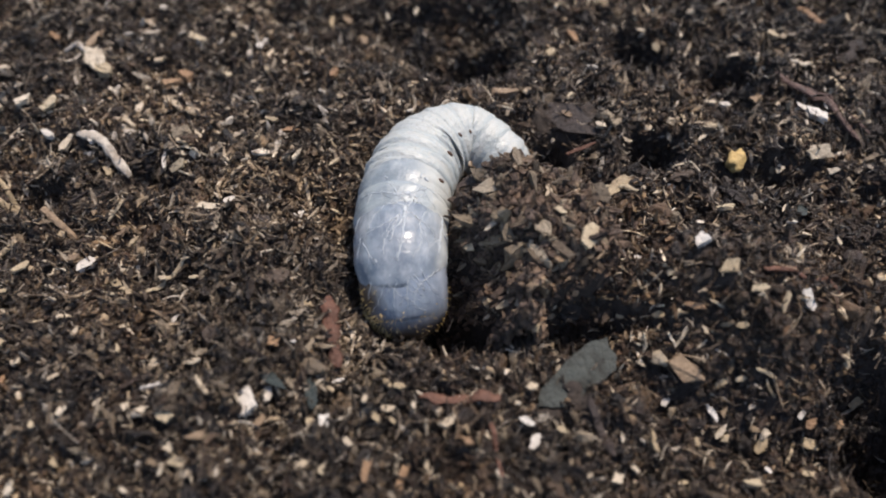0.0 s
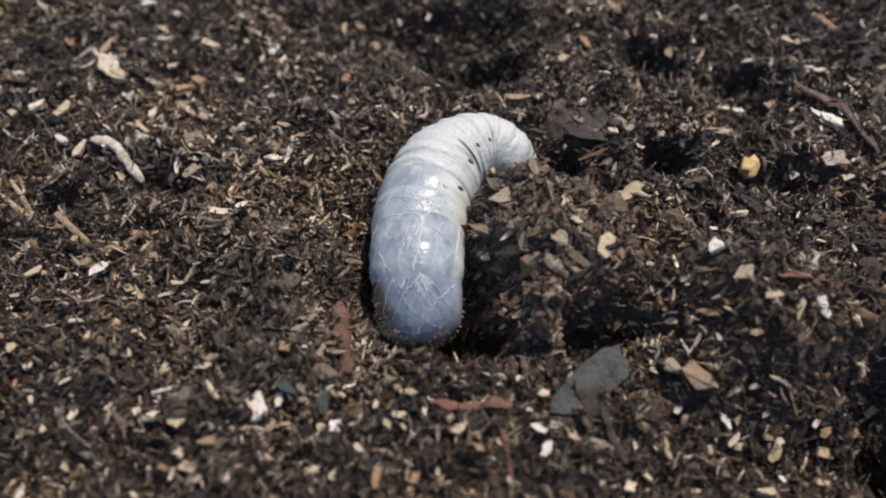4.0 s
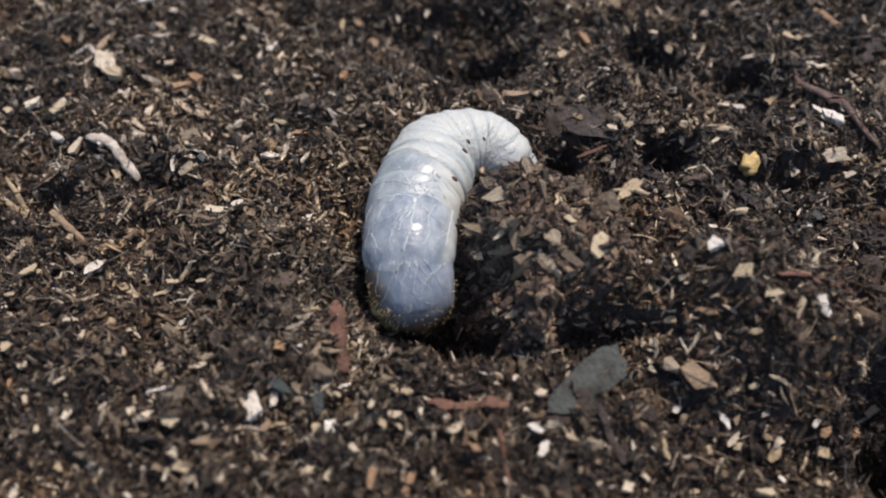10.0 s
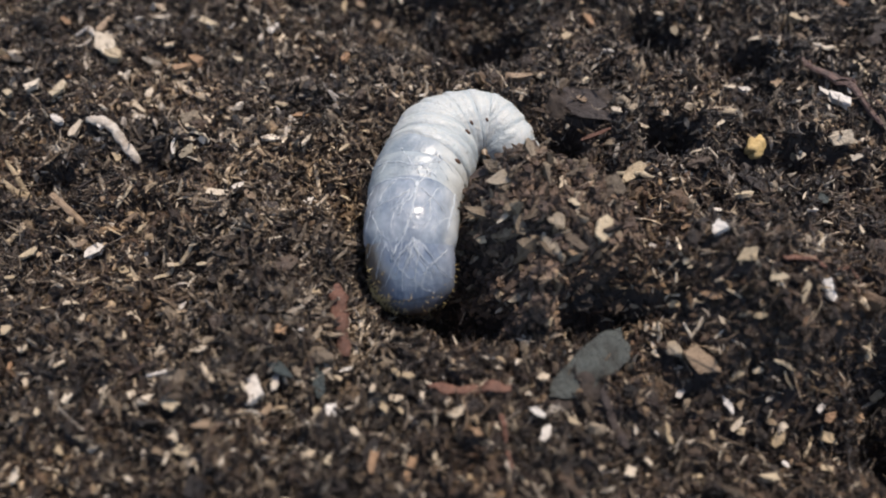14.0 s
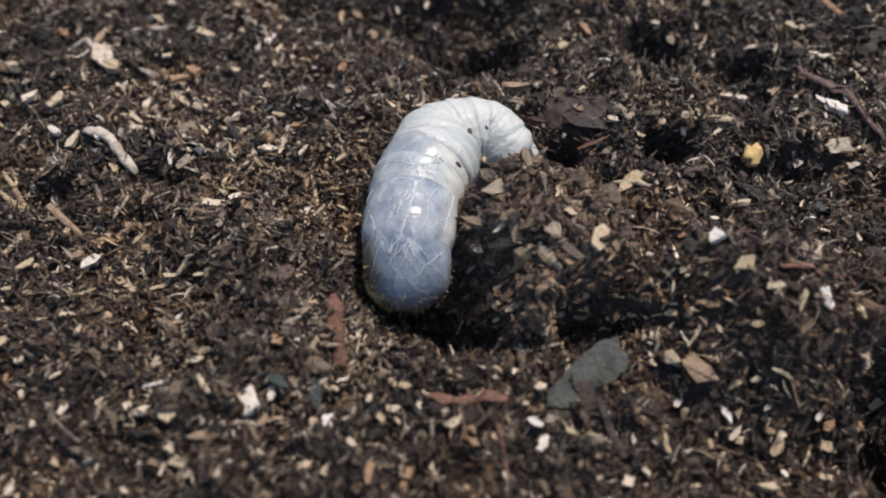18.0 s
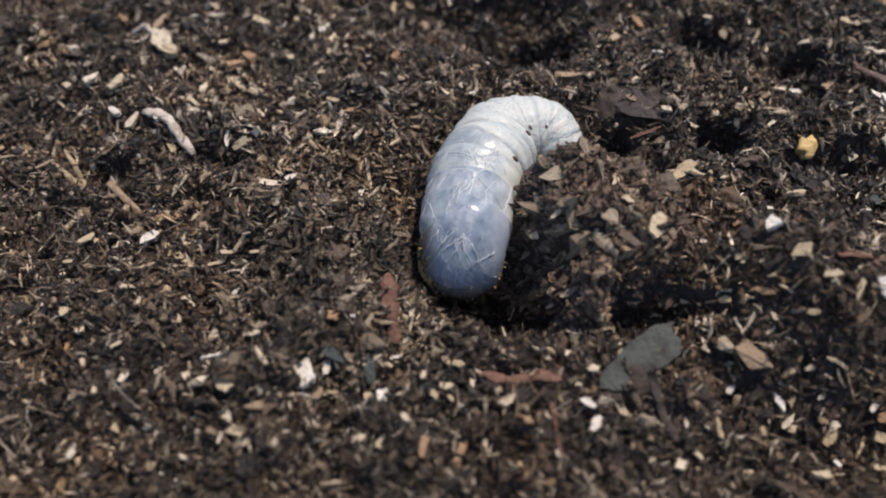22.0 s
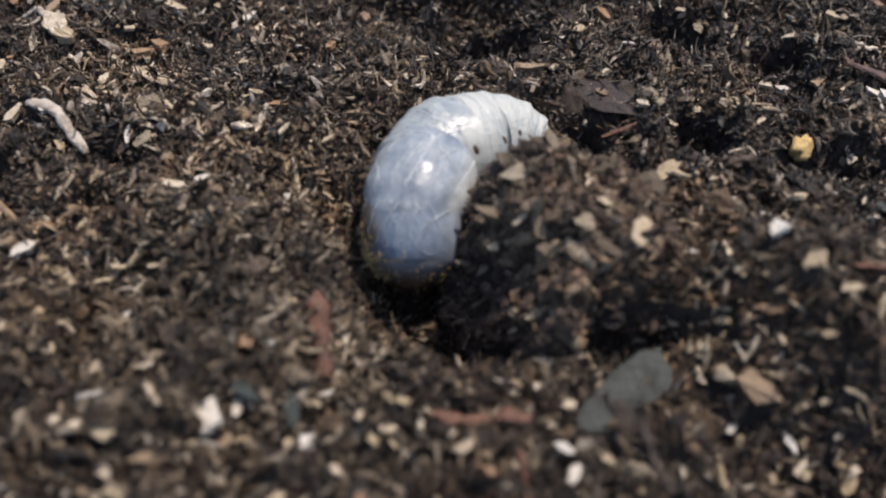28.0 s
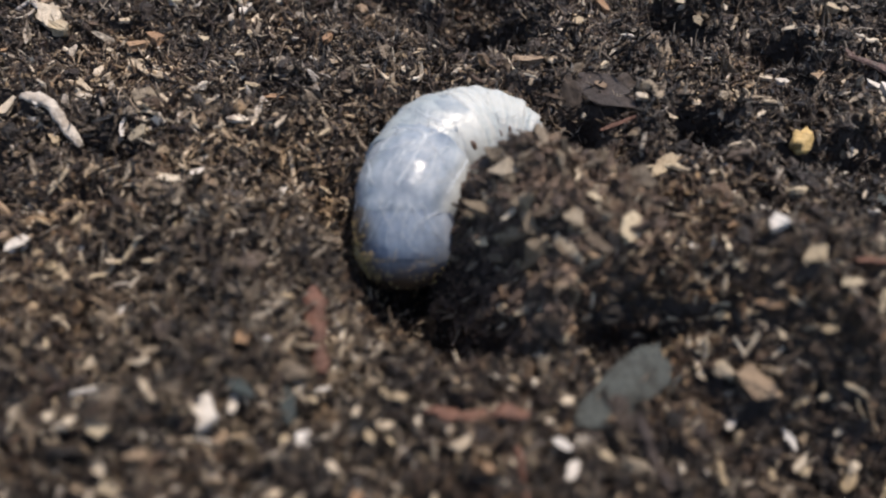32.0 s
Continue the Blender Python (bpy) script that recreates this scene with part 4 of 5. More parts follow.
def strand(form, colour, width, *points):
    """A twig, stick or root: a tapered uneven rod along a few points of the ground."""
    bm = bmesh.new()
    base = Vector((*points[0], 0))
    line = []
    n = 5 * (len(points) - 1)
    for i in range(n + 1):
        u = i / 5
        p = spline(np.array([(*q, 0.0) for q in points]), u)
        line.append(Vector((p[0], p[1], 0.0)))
    zs = [float(ground_height(p.x, p.y)) for p in line]
    flat = np.polyfit(range(len(zs)), zs, 2)
    sides = 8
    rows = []
    for i, p in enumerate(line):
        p.z = max(np.polyval(flat, i), min(zs[i], np.polyval(flat, i) + 1.0)) + (0.7 if form == "bark_strip" else width * 0.3 + 0.35)
        d = (line[min(i + 1, n)] - line[max(i - 1, 0)])
        side = Vector((-d.y, d.x, 0)).normalized()
        end = min(i, n - i) / n
        r = width / 2 * (0.55 + 0.45 * min(1.0, end * 6)) * (1 + {"bark_strip": 0.6, "root_piece": 0.55}.get(form, 0.28) * noise.noise(p * 0.9))
        ring_v = []
        for k in range(sides):
            a = 2 * math.pi * k / sides
            rr = r * (1 + (0.5 if form == "bark_strip" else 0.22) * noise.noise(Vector((i * 0.5, k * 1.7, base.x))))
            ring_v.append(bm.verts.new((p + side * (math.cos(a) * rr) + Vector((0, 0, math.sin(a) * rr * (0.28 if form == "bark_strip" else 0.7))) - base) * MM))
        rows.append(ring_v)
    for a, b in zip(rows, rows[1:]):
        for k in range(sides):
            bm.faces.new((a[k], a[(k + 1) % sides], b[(k + 1) % sides], b[k]))
    CLEAR.extend((p.x, p.y, width * (0.16 if form == "bark_strip" else 0.4) + 0.1) for p in line)
    bm.faces.new(rows[0][::-1]), bm.faces.new(rows[-1])
    bmesh.ops.recalc_face_normals(bm, faces=bm.faces)
    me = bpy.data.meshes.new(form)
    bm.to_mesh(me)
    bm.free()
    me.materials.append(MATS[colour])
    me.polygons.foreach_set("use_smooth", np.full(len(me.polygons), form in ("root_piece", "bark_strip")))
    ob = new(form, me)
    ob.location = base * MM
    kind = {"root_piece": "curved piece of dead root on the soil", "twig": "thin dry twig splinter on the soil", "bark_strip": "weathered strip of bark on the soil", "stick": "long stringy stick lying across the soil"}[form]
    tagged(ob, WORDS[colour] + " " + kind, form.replace("_", " "), "loose pieces on the soil")
    return ob


strand('root_piece', 'white', 1.65, (-53.9, 22.7), (-50.9, 21.7), (-48.2, 19.0), (-45.2, 16.0))
strand('root_piece', 'white', 1.25, (-63.2, 46.8), (-60.6, 46.6), (-58.2, 44.4))
piece('chip', 'cream', -55.6, 40.6, 7.4, 3.5, -50)
piece('chip', 'tan', -53.2, 37.4, 3.6, 2.6, -40)
piece('chip', 'white', -51.7, 22.2, 3.4, 2.0, -22)
# smooth flat slab of dark soil behind the head, built as a flake
piece('flake', 'dark', 20.6, 23.4, 12.0, 5.4, 4)
piece('bark', 'tan', 26.4, 8.9, 5.4, 2.4, -55)
piece('chip', 'tan', 57.2, -18.4, 2.2, 1.5, 60)
piece('chip', 'white', -52.7, 58.2, 3.4, 1.6, -30)
strand('stick', 'dark', 1.25, (18.6, -24.2), (19.9, -27.0), (21.2, -30.2))
piece('chip', 'white', -58.9, 23.3, 2.5, 1.5, -24)
piece('chip', 'cream', -55.6, 21.9, 3.8, 1.5, 79)
piece('chip', 'cream', -64.5, 30.6, 3.3, 1.8, -31)
piece('chip', 'tan', -59.9, 29.0, 3.5, 1.8, -37)
piece('chip', 'orange', -40.8, 38.8, 4.0, 2.4, -46)
piece('chip', 'orange', -42.8, 37.0, 3.9, 2.0, 33)
piece('chip', 'tan', -40.5, 48.6, 3.8, 1.9, 33)
piece('chip', 'white', -29.8, 50.4, 3.9, 1.3, -62)
piece('chip', 'brown', -11.9, 53.3, 3.3, 1.9, 43)
piece('chip', 'orange', -15.9, 38.2, 6.6, 1.5, 78)
piece('chip', 'white', -17.8, 35.3, 1.6, 0.9, -43)
piece('chip', 'tan', -24.8, 26.0, 2.4, 1.1, -25)
piece('chip', 'orange', -21.3, 23.7, 3.9, 1.0, 13)
piece('chip', 'white', -40.0, 18.0, 3.5, 0.8, -69)
piece('chip', 'white', -28.6, 7.9, 2.4, 1.3, 32)
piece('chip', 'cream', -31.0, 6.3, 4.3, 1.6, -59)
piece('chip', 'brown', -26.3, 5.0, 2.4, 1.1, 20)
piece('chip', 'white', -18.9, 6.1, 2.5, 1.4, -36)
strand('twig', 'cream', 0.58, (-18.7, 14.1), (-17.9, 10.9), (-17.3, 7.9))
strand('twig', 'tan', 0.63, (-38.2, -7.4), (-35.5, -4.6), (-32.6, -1.8))
piece('chip', 'white', -46.6, -2.2, 3.0, 2.0, -33)
piece('chip', 'brown', -48.8, -0.8, 1.8, 1.5, 13)
piece('chip', 'tan', -48.4, 16.4, 2.5, 1.3, -35)
piece('chip', 'cream', -47.9, 28.0, 4.2, 1.3, 68)
piece('chip', 'cream', -47.3, 31.9, 3.4, 1.4, 65)
piece('chip', 'cream', -38.4, 30.8, 2.1, 0.8, -39)
piece('chip', 'tan', -27.6, 33.4, 1.6, 1.1, 31)
piece('chip', 'tan', -34.4, 40.6, 2.6, 1.4, -27)
strand('twig', 'tan', 0.94, (-66.0, 13.2), (-62.6, 11.7), (-60.0, 12.0))
strand('twig', 'tan', 0.76, (-65.2, 16.4), (-62.5, 13.1), (-60.1, 10.0))
piece('chip', 'cream', -37.7, 19.4, 1.6, 0.7, 36)
piece('chip', 'white', -33.2, -12.1, 3.4, 0.8, -60)
piece('chip', 'cream', -29.3, -19.1, 3.0, 0.9, -65)
strand('twig', 'cream', 0.54, (-27.9, -21.8), (-26.8, -23.7), (-25.6, -25.1))
piece('chip', 'white', -33.0, -22.1, 4.5, 0.6, -71)
piece('chip', 'white', -21.5, -25.1, 4.0, 2.2, 78)
piece('chip', 'white', -19.5, -22.8, 3.7, 1.1, -65)
piece('chip', 'white', -12.6, -26.9, 1.7, 1.5, -0)
piece('chip', 'tan', -14.4, -26.5, 1.4, 1.1, 6)
piece('chip', 'cream', -34.1, -25.5, 2.5, 1.5, -46)
piece('chip', 'cream', -35.9, -25.0, 1.4, 1.1, 25)
piece('chip', 'tan', -30.7, -26.8, 2.2, 1.5, 48)
piece('chip', 'cream', -8.3, -18.2, 2.0, 1.0, 23)
piece('chip', 'tan', -12.4, -22.0, 1.2, 0.8, 31)
piece('chip', 'white', -11.6, -20.5, 1.8, 0.5, 70)
strand('bark_strip', 'red', 1.93, (-13.4, -9.1), (-13.1, -11.9), (-12.5, -15.2), (-11.8, -19.1))
piece('chip', 'orange', -19.3, -17.2, 2.3, 1.7, -16)
piece('chip', 'tan', -16.1, -9.5, 2.2, 1.2, 29)
piece('chip', 'cream', -10.1, -13.5, 3.0, 0.7, -48)
piece('chip', 'cream', -43.2, -25.4, 1.6, 0.9, -25)
strand('twig', 'cream', 0.62, (-47.5, -12.1), (-46.9, -11.6), (-46.2, -11.0))
piece('chip', 'cream', -44.9, -14.0, 1.9, 0.8, -35)
piece('chip', 'cream', -52.3, -16.9, 1.4, 1.3, 20)
piece('chip', 'tan', -54.7, -14.5, 2.0, 1.6, 14)
piece('chip', 'brown', -20.1, -26.5, 2.2, 1.0, 17)
piece('chip', 'cream', -14.6, -31.7, 3.1, 1.6, -15)
piece('chip', 'tan', -12.4, -33.0, 1.4, 0.9, 44)
piece('chip', 'cream', -5.4, -25.0, 2.2, 0.9, 67)
piece('chip', 'orange', -7.6, -33.7, 3.0, 1.3, 36)
piece('chip', 'orange', -3.5, -33.5, 3.6, 1.0, 17)
piece('chip', 'cream', -29.5, -30.6, 1.6, 1.1, 22)
piece('chip', 'tan', -28.5, -32.1, 2.2, 1.2, 21)
piece('chip', 'brown', -26.6, -29.5, 2.7, 1.2, 54)
piece('chip', 'cream', -47.6, -33.8, 2.4, 1.0, -21)
piece('chip', 'tan', -41.2, -6.5, 3.2, 1.1, 37)
piece('chip', 'tan', -55.8, -2.1, 2.7, 1.2, 49)
piece('chip', 'cream', -35.7, -4.8, 1.5, 0.8, 52)
piece('flake', 'green', -19.1, -21.9, 4.6, 1.8, -8)
piece('flake', 'green', -14.4, -23.3, 5.1, 1.6, -12)
piece('pebble', 'yellow', 45.0, 14.7, 5.1, 3.2, 16)
piece('chip', 'white', 33.4, -7.1, 2.4, 2.2, 6)
piece('chip', 'white', 36.4, 1.5, 1.8, 1.1, -16)
piece('chip', 'white', 58.7, 23.1, 4.7, 2.4, 33)
piece('chip', 'white', 58.1, 26.2, 2.9, 1.3, 38)
piece('chip', 'cream', 57.4, 15.9, 4.3, 2.4, 36)
piece('chip', 'white', 46.7, 28.7, 2.0, 1.3, -28)
strand('stick', 'umber', 1.15, (56.0, 34.5), (58.1, 29.3), (61.0, 24.5), (64.7, 19.1))
strand('stick', 'umber', 0.7, (57.4, 33.6), (59.6, 28.6), (62.6, 24.6), (66.8, 20.6))
strand('twig', 'cream', 0.82, (58.8, 37.1), (61.6, 38.1), (64.5, 39.0))
piece('chip', 'tan', 58.0, 44.4, 2.8, 1.7, 29)
strand('stick', 'orange', 1.55, (65.4, 53.8), (67.0, 52.0), (68.9, 49.4))
piece('chip', 'tan', 20.2, 41.7, 2.6, 1.7, 34)
piece('chip', 'orange', 24.6, 46.7, 5.2, 1.4, 40)
piece('chip', 'white', 26.2, 35.7, 2.1, 0.7, -28)
strand('twig', 'cream', 0.51, (42.4, 40.3), (43.9, 43.3), (45.4, 46.9))
piece('chip', 'cream', 25.1, 19.7, 2.1, 1.2, 44)
piece('chip', 'brown', 12.0, 29.2, 5.3, 1.8, -42)
piece('chip', 'white', 33.6, 7.6, 1.5, 1.0, -56)
strand('twig', 'tan', 0.97, (24.6, 10.7), (26.5, 8.9), (28.6, 6.4))
piece('chip', 'tan', 40.0, 2.8, 3.3, 1.1, 41)
piece('chip', 'brown', 52.1, 30.1, 4.4, 1.5, 16)
piece('chip', 'tan', 64.8, 31.0, 4.4, 1.2, 21)
piece('chip', 'cream', 40.3, 18.2, 2.7, 0.7, 15)
piece('chip', 'red', 22.4, 17.2, 5.0, 0.7, 65)
piece('chip', 'white', 49.9, 2.8, 1.9, 0.7, 47)
piece('chip', 'cream', 55.6, -0.6, 2.0, 0.8, -29)
piece('chip', 'orange', 30.8, -3.4, 1.4, 1.0, -38)
piece('chip', 'cream', 20.1, 11.8, 1.7, 0.7, -27)
piece('clod_chip', 'cream', 15.5, 2.1, 2.6, 1.3, 15)
piece('clod_chip', 'cream', 8.2, -2.8, 3.3, 1.0, 72)
piece('clod_chip', 'tan', 4.9, -2.5, 3.0, 1.6, -19)
piece('clod_chip', 'tan', 19.8, -6.2, 4.0, 2.3, 30)
piece('clod_chip', 'cream', 12.9, -5.0, 1.5, 0.7, -66)
piece('clod_chip', 'tan', 16.6, -2.3, 2.1, 1.0, 42)
piece('clod_chip', 'brown', 13.7, -13.5, 1.4, 0.6, 37)
piece('clod_chip', 'tan', 13.1, -15.5, 1.3, 0.7, 38)
piece('chip', 'white', 46.4, -12.9, 4.0, 1.9, -78)
piece('chip', 'tan', 36.2, -11.2, 3.4, 1.8, 33)
piece('chip', 'brown', 31.2, -19.6, 4.6, 3.2, -58)
piece('flake', 'grey', 17.4, -20.9, 13.4, 4.9, 39, lay=(16, 6))
piece('chip', 'white', 34.5, -23.6, 2.6, 1.0, -67)
piece('chip', 'white', 46.4, -23.2, 2.1, 0.9, 37)
piece('chip', 'orange', 53.4, -22.0, 2.0, 1.4, 20)
piece('chip', 'orange', 47.1, -24.5, 2.4, 1.4, 13)
piece('chip', 'tan', 47.1, -26.2, 2.4, 1.9, -57)
piece('chip', 'tan', 41.1, -26.3, 2.5, 1.4, 30)
piece('chip', 'cream', 41.6, -25.1, 2.0, 1.1, 20)
piece('chip', 'tan', 37.7, -32.6, 2.3, 1.4, 30)
piece('chip', 'cream', 21.4, -32.8, 1.8, 1.4, 45)
piece('chip', 'white', 10.9, -27.2, 2.3, 0.9, 66)
piece('chip', 'white', 11.7, -29.5, 2.4, 1.3, -20)
piece('chip', 'cream', 11.8, -22.5, 1.7, 1.2, -37)
piece('chip', 'cream', 1.7, -27.5, 2.8, 1.3, -60)
piece('chip', 'orange', 3.8, -30.6, 1.7, 1.1, 33)
strand('twig', 'red', 0.65, (6.5, -27.3), (6.9, -28.9), (7.2, -30.7))
strand('twig', 'red', 0.51, (7.2, -31.7), (7.5, -32.9), (7.7, -34.1))
piece('chip', 'tan', 14.9, -27.9, 1.9, 1.1, 38)
piece('chip', 'cream', 20.2, -27.4, 1.5, 0.8, -46)
piece('chip', 'tan', 26.2, -28.2, 3.4, 1.0, 17)
piece('chip', 'white', 29.0, -22.1, 1.6, 0.9, 36)
piece('chip', 'tan', 35.8, -20.7, 3.0, 0.9, 23)
strand('twig', 'tan', 0.59, (39.7, -19.8), (41.1, -20.1), (42.5, -20.5))
strand('twig', 'tan', 0.45, (41.2, -20.6), (41.8, -21.3), (42.6, -22.0))
piece('chip', 'orange', 32.3, -13.5, 3.1, 1.1, 27)
strand('stick', 'red', 0.74, (40.6, -10.3), (43.8, -9.8), (47.1, -9.6))
strand('stick', 'red', 0.62, (48.8, -9.2), (50.7, -9.7), (52.8, -10.1))
strand('twig', 'cream', 0.36, (26.0, -9.2), (26.8, -9.8), (28.8, -9.2))
strand('twig', 'cream', 0.36, (29.3, -15.4), (29.8, -16.2), (30.2, -16.9))
strand('twig', 'cream', 0.36, (30.1, -17.0), (30.8, -16.3), (31.5, -15.6))
piece('chip', 'tan', 53.2, -16.6, 2.8, 1.1, 41)
piece('chip', 'brown', 53.5, -23.6, 2.7, 1.3, 20)
strand('bark_strip', 'red', 1.33, (-1.7, -23.6), (1.1, -24.1), (4.3, -24.4), (7.9, -24.8))
piece('flake', 'green', 53.0, 6.6, 3.2, 1.7, -59)
piece('chip', 'tan', 21.6, 27.4, 1.9, 1.1, 32)
piece('chip', 'cream', 29.5, 19.6, 2.3, 0.8, -51)
piece('chip', 'brown', 20.8, 23.7, 2.1, 1.2, 46)
piece('chip', 'cream', 25.9, -15.7, 1.3, 0.7, -40)
piece('chip', 'tan', 28.4, -13.2, 1.6, 0.9, 40)
piece('chip', 'cream', -2.3, -25.0, 1.4, 0.6, -32)
piece('chip', 'tan', -5.5, -21.9, 1.6, 0.9, -22)
piece('chip', 'cream', -8.0, -24.6, 1.3, 0.8, -45)
piece('chip', 'tan', -34.4, 51.0, 1.9, 1.3, 42)
piece('chip', 'cream', -8.0, 36.8, 1.5, 0.9, 47)
piece('chip', 'tan', -41.0, 1.2, 2.0, 1.1, -37)
piece('chip', 'cream', -45.0, 6.4, 1.5, 0.8, 25)
piece('chip', 'tan', -52.2, 4.7, 1.6, 1.0, 24)
piece('chip', 'orange', -65.1, 49.1, 3.0, 1.1, 6)
piece('chip', 'brown', -57.3, 46.6, 5.9, 1.5, -62)
piece('chip', 'tan', -68.7, 30.0, 1.8, 1.4, 46)
strand('twig', 'cream', 0.30, (-65.8, 24.6), (-64.9, 25.5), (-64.0, 26.5))
strand('twig', 'tan', 0.50, (-69.8, 27.2), (-68.0, 26.2), (-66.4, 25.6))
piece('chip', 'cream', -46.7, 36.3, 1.8, 0.8, -33)
piece('chip', 'tan', -37.2, 15.4, 2.9, 1.6, 62)
piece('chip', 'cream', -46.0, 42.7, 1.8, 1.0, 55)
piece('chip', 'orange', -60.1, 33.5, 1.6, 1.2, 59)
piece('chip', 'cream', -25.8, 46.2, 2.3, 0.9, -24)
piece('chip', 'white', -21.1, 39.6, 2.0, 0.7, -26)
piece('chip', 'tan', -27.4, 40.5, 3.0, 1.0, -69)
piece('chip', 'cream', -29.2, 37.1, 1.5, 0.8, 49)
piece('chip', 'cream', -2.5, 60.6, 2.7, 1.1, 50)
piece('chip', 'cream', -7.8, 59.1, 1.8, 0.9, 75)
piece('chip', 'brown', -15.1, 57.7, 2.2, 1.5, -33)
piece('chip', 'tan', -17.9, 57.3, 4.4, 1.1, -81)
piece('chip', 'white', -8.3, 49.6, 3.3, 0.6, -61)
piece('chip', 'cream', -19.5, 15.9, 3.5, 0.9, -69)
piece('chip', 'tan', -14.3, 15.1, 2.4, 0.8, -36)
strand('twig', 'cream', 0.28, (-32.6, 35.2), (-29.9, 32.4), (-27.7, 30.3))
piece('chip', 'white', -3.2, 26.5, 1.7, 0.7, -50)
piece('chip', 'cream', -4.8, 27.1, 1.6, 0.7, 39)
piece('chip', 'cream', -30.0, 22.4, 1.6, 0.7, 42)
piece('chip', 'tan', -26.1, 20.4, 1.4, 0.7, 60)
strand('twig', 'tan', 0.34, (-15.6, 20.8), (-14.6, 20.1), (-13.2, 19.3))
piece('chip', 'cream', 44.1, 28.6, 2.2, 0.9, 21)
strand('twig', 'cream', 0.34, (34.9, 12.9), (37.6, 13.8), (39.5, 12.7))
piece('chip', 'cream', 44.3, 38.8, 1.9, 0.7, 28)
piece('chip', 'cream', 50.4, 39.7, 2.5, 0.7, 31)
piece('chip', 'tan', 39.1, 44.8, 2.5, 1.4, -29)
piece('chip', 'cream', 36.6, 48.9, 2.2, 0.8, 8)
piece('chip', 'cream', 43.5, 47.3, 1.8, 0.6, -10)
strand('twig', 'cream', 0.67, (73.2, 52.5), (73.4, 51.3), (73.6, 49.7))
strand('twig', 'cream', 0.44, (71.8, 45.8), (74.0, 48.9), (76.0, 50.0))
piece('chip', 'cream', 55.0, 28.3, 1.4, 1.0, -40)
piece('chip', 'tan', 42.8, 22.4, 2.1, 1.1, -73)
strand('twig', 'tan', 0.45, (38.7, 24.9), (38.8, 23.4), (39.1, 21.9))
strand('twig', 'tan', 0.46, (41.6, 26.8), (41.8, 25.3), (42.1, 23.8))
piece('chip', 'cream', 52.0, 14.8, 1.8, 1.2, 36)
piece('chip', 'cream', 59.4, 13.4, 1.9, 1.1, 44)
strand('stick', 'brown', 1.06, (-57.6, 10.1), (-54.1, 7.1), (-50.0, 3.8))
strand('twig', 'tan', 0.88, (-61.2, 1.2), (-59.9, 2.0), (-58.6, 3.1))
piece('bark', 'dark', -51.3, 11.0, 3.6, 1.4, -14)
piece('chip', 'brown', -47.8, 7.3, 1.9, 1.0, 34)
strand('twig', 'tan', 0.50, (-45.3, 5.1), (-44.1, 6.5), (-43.1, 8.1))
piece('chip', 'brown', -42.8, 2.9, 2.7, 1.0, -30)
piece('chip', 'cream', -51.4, -2.0, 1.7, 0.8, 63)
piece('chip', 'tan', -57.0, -6.2, 1.4, 0.7, 11)
piece('chip', 'cream', -57.6, -7.5, 0.9, 0.7, 43)
piece('chip', 'cream', -32.9, -2.5, 1.8, 0.5, 57)
piece('chip', 'tan', -31.6, -5.0, 1.4, 0.7, 42)
piece('chip', 'orange', -53.6, -18.5, 1.9, 0.8, 12)
piece('chip', 'cream', -45.7, -20.7, 2.0, 0.7, -49)
piece('chip', 'cream', -39.8, -23.7, 1.5, 0.7, -45)
piece('chip', 'cream', -44.2, -22.7, 1.3, 0.6, 24)
piece('chip', 'cream', -49.7, -22.2, 1.4, 0.8, 19)
piece('chip', 'tan', -46.1, -27.2, 1.2, 0.7, 20)
piece('chip', 'cream', -37.8, -32.1, 0.9, 0.4, -25)
piece('chip', 'tan', -42.9, -31.2, 1.4, 1.0, 29)
piece('chip', 'cream', -34.1, -34.9, 1.4, 0.8, 41)
piece('chip', 'tan', -38.9, -16.3, 1.6, 0.7, 18)
piece('chip', 'cream', -33.8, -15.4, 0.7, 0.5, 66)
piece('chip', 'cream', -30.3, -14.7, 1.8, 0.6, -16)
piece('chip', 'white', -16.8, -17.4, 0.8, 0.5, 17)
piece('chip', 'tan', -22.2, -20.0, 1.0, 0.7, 48)
piece('chip', 'tan', -3.9, -22.3, 1.9, 1.1, 42)
piece('chip', 'cream', -1.4, -23.4, 1.4, 0.5, 23)
piece('chip', 'tan', -6.7, -26.3, 1.7, 0.9, 41)
piece('chip', 'tan', -4.7, -26.4, 1.3, 0.8, 42)
piece('chip', 'cream', -9.9, -29.3, 1.7, 0.8, 59)
piece('chip', 'cream', -0.8, -32.2, 1.6, 0.8, 54)
strand('twig', 'cream', 0.26, (-5.4, -30.3), (-4.4, -30.7), (-3.3, -31.3))
strand('twig', 'cream', 0.29, (-10.3, -16.7), (-10.1, -15.3), (-9.8, -13.8))
piece('chip', 'white', 26.7, -5.2, 1.2, 0.7, 37)
piece('chip', 'cream', 25.7, 2.1, 1.6, 0.6, 7)
piece('chip', 'cream', 31.1, 5.9, 1.5, 0.6, 16)
piece('chip', 'tan', 29.7, -9.3, 1.5, 1.0, -43)
piece('chip', 'tan', 39.4, -13.2, 2.7, 1.1, 31)
piece('chip', 'tan', 42.9, -14.1, 2.9, 1.0, 53)
strand('twig', 'tan', 0.46, (47.5, -4.0), (47.4, -5.8), (47.1, -7.8))
piece('chip', 'cream', 51.5, 0.8, 1.8, 0.8, 30)
piece('chip', 'cream', 51.7, -3.3, 1.3, 0.7, 31)
piece('chip', 'tan', 54.6, -1.7, 2.0, 0.8, 35)
piece('chip', 'cream', 48.8, 4.2, 2.4, 0.4, -91)
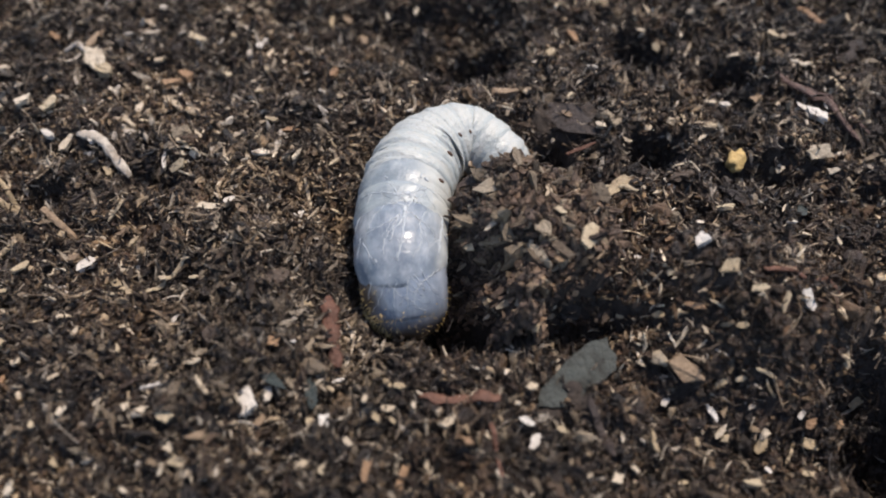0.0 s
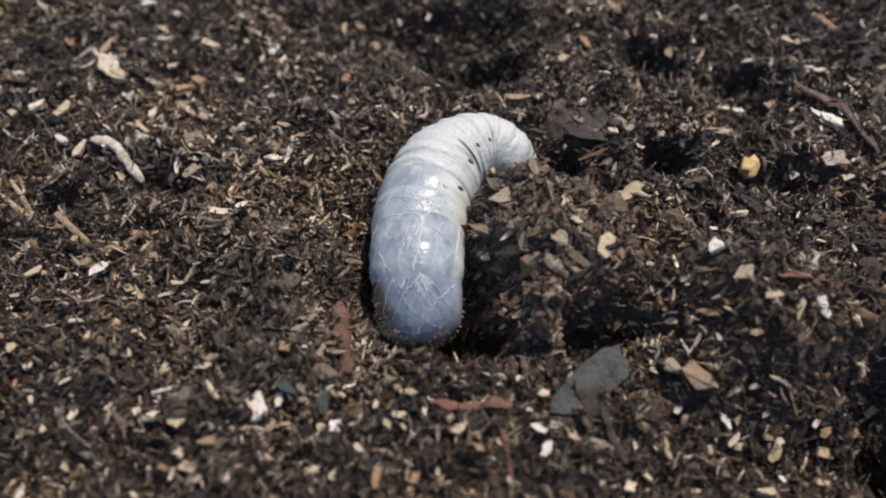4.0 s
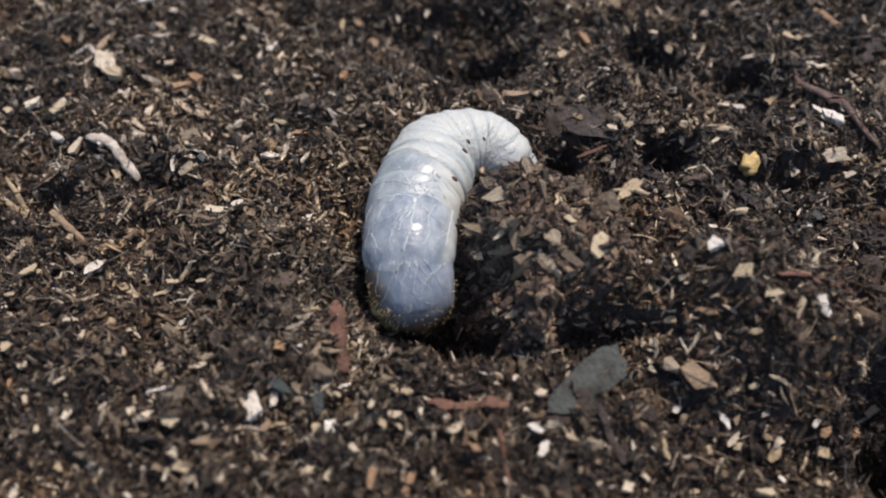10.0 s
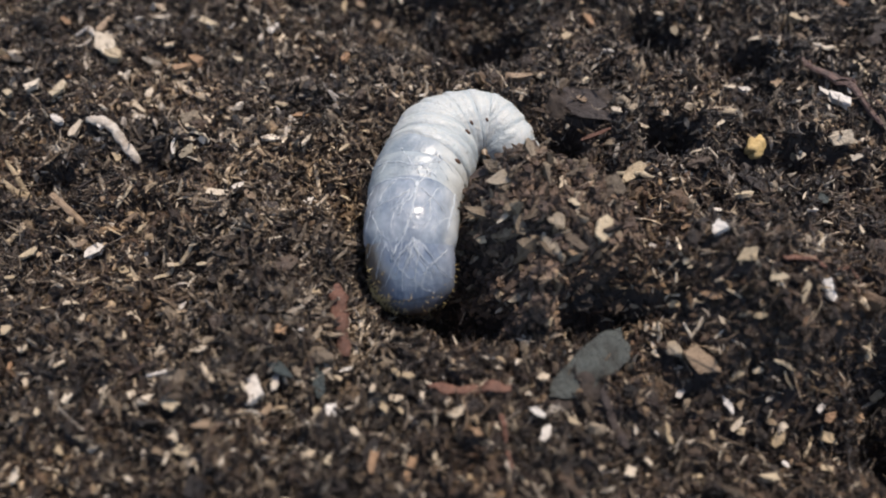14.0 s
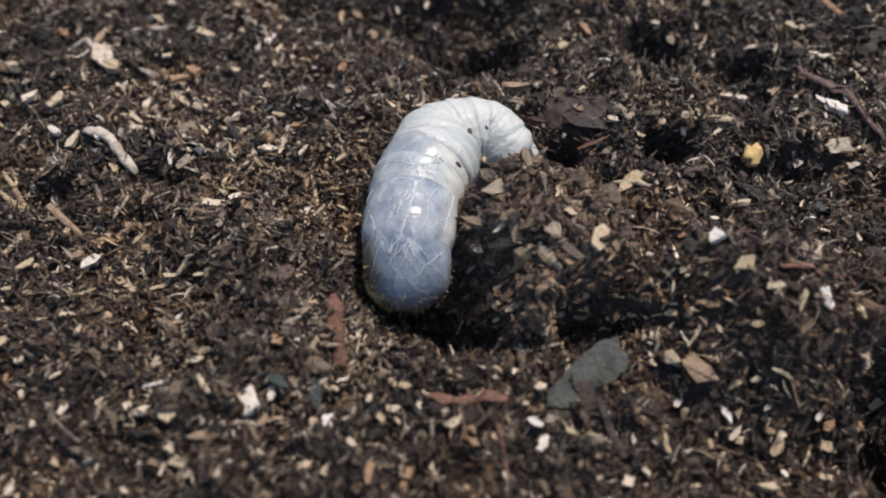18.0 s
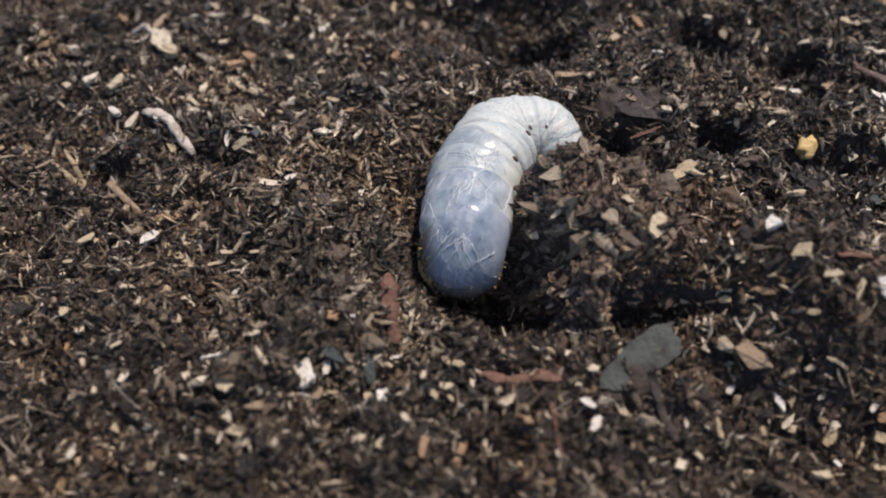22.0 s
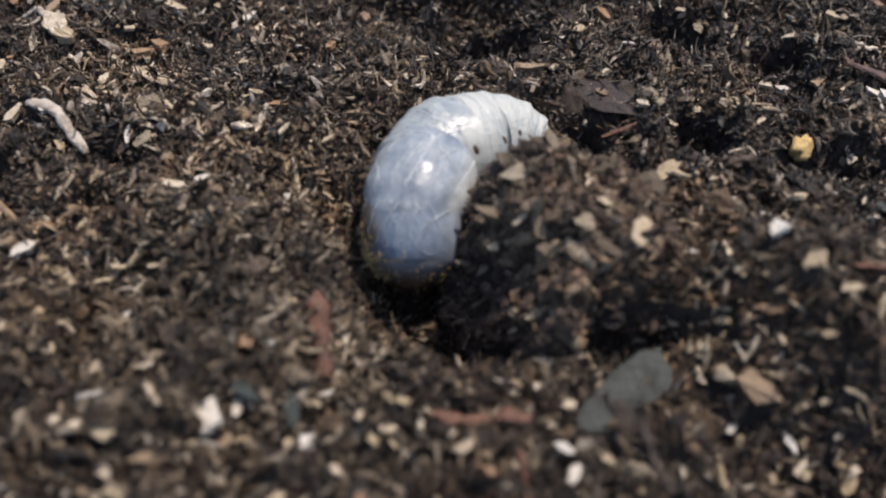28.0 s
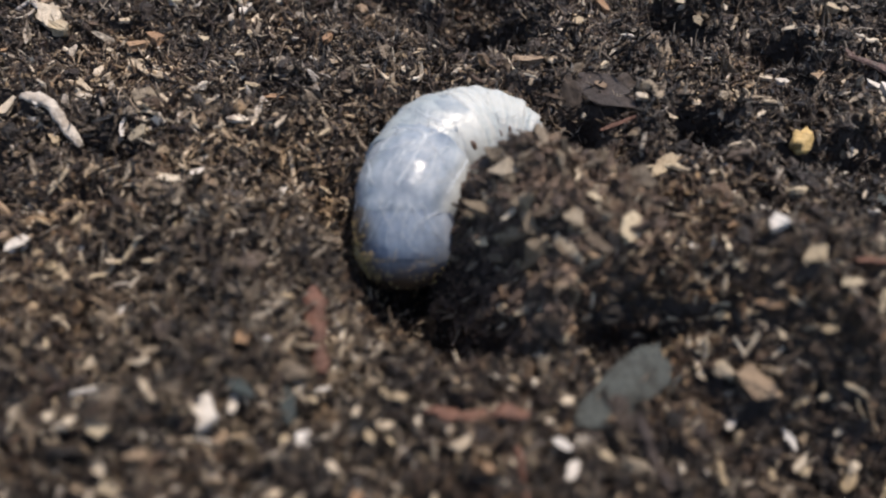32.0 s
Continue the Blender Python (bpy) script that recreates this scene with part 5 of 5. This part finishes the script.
piece('chip', 'cream', 46.6, 13.6, 1.4, 0.5, -79)
piece('chip', 'white', 33.0, 3.0, 1.3, 0.5, 39)
piece('chip', 'tan', 37.7, -16.1, 2.0, 1.0, 29)
piece('chip', 'cream', 33.6, -15.9, 1.6, 0.6, -48)
piece('chip', 'tan', 24.4, -11.4, 1.3, 0.7, 32)
piece('chip', 'cream', 25.9, -18.4, 1.5, 0.6, -21)
piece('chip', 'tan', 38.1, -20.3, 1.7, 0.9, 16)
piece('chip', 'cream', 22.4, -28.1, 1.3, 0.7, 22)
piece('chip', 'tan', 32.2, -27.1, 1.6, 0.7, 57)
piece('chip', 'cream', 35.7, -25.4, 2.5, 0.9, 18)
piece('chip', 'tan', 36.2, -26.0, 1.5, 0.9, 36)
piece('chip', 'cream', 23.4, -31.4, 1.5, 0.7, 25)
piece('chip', 'white', 41.3, -29.4, 1.1, 0.8, 31)
piece('chip', 'tan', 29.5, -32.2, 1.5, 0.7, 49)
piece('chip', 'tan', 45.5, -30.6, 1.9, 1.1, 26)
piece('chip', 'cream', 40.1, -23.8, 1.5, 0.3, 50)
piece('chip', 'cream', 39.7, -22.7, 1.6, 0.7, 17)
strand('twig', 'tan', 0.39, (44.1, -28.4), (44.9, -27.0), (45.7, -25.5))

# ---------------------------------------------------------------- loose litter over the whole soil
litter(44000, 58000, 9000, 6800, 6600, ground_height)


# ---------------------------------------------------------------- movement
def motions():
    times = [0.0, 0.5, 1.0, 1.5, 2.0, 2.5, 3.0, 4.0, 5.0, 6.0, 7.0, 8.0, 9.0, 10.0, 11.0, 12.0, 13.0, 14.0, 15.0, 16.0, 17.0, 18.0, 19.0,
             20.0, 21.0, 22.0, 22.5, 23.0, 23.5, 24.0, 25.0, 26.0, 27.0, 28.0, 29.0, 30.0, 31.0, 32.0]
    for ob, back, a, b in LARVA:
        walk(ob, [(t, segment_pose(t, (a + b) / 2)) for t in times])
    # the clod settles as the larva works under it
    drift = ((0.0, -0.3, 1.3), (1.0, -0.3, 1.2), (2.0, 0.0, 1.0), (3.0, 0.3, 0.65), (6.0, 0.3, 0.55), (9.0, 0.05, 0.4), (10.0, -0.25, 0.3),
             (13.0, -0.1, 0.3), (20.0, -0.15, 0.2), (22.0, 0.2, -0.2), (24.0, 0.3, -0.35), (29.0, 0.0, -0.3), (30.0, -0.5, -0.3), (30.5, -0.9, -0.35), (32.0, -0.8, -0.45))
    walk(CLOD, [(t, pose((14 + dx) * MM, 0, dz * MM)) for t, dx, dz in drift])


motions()
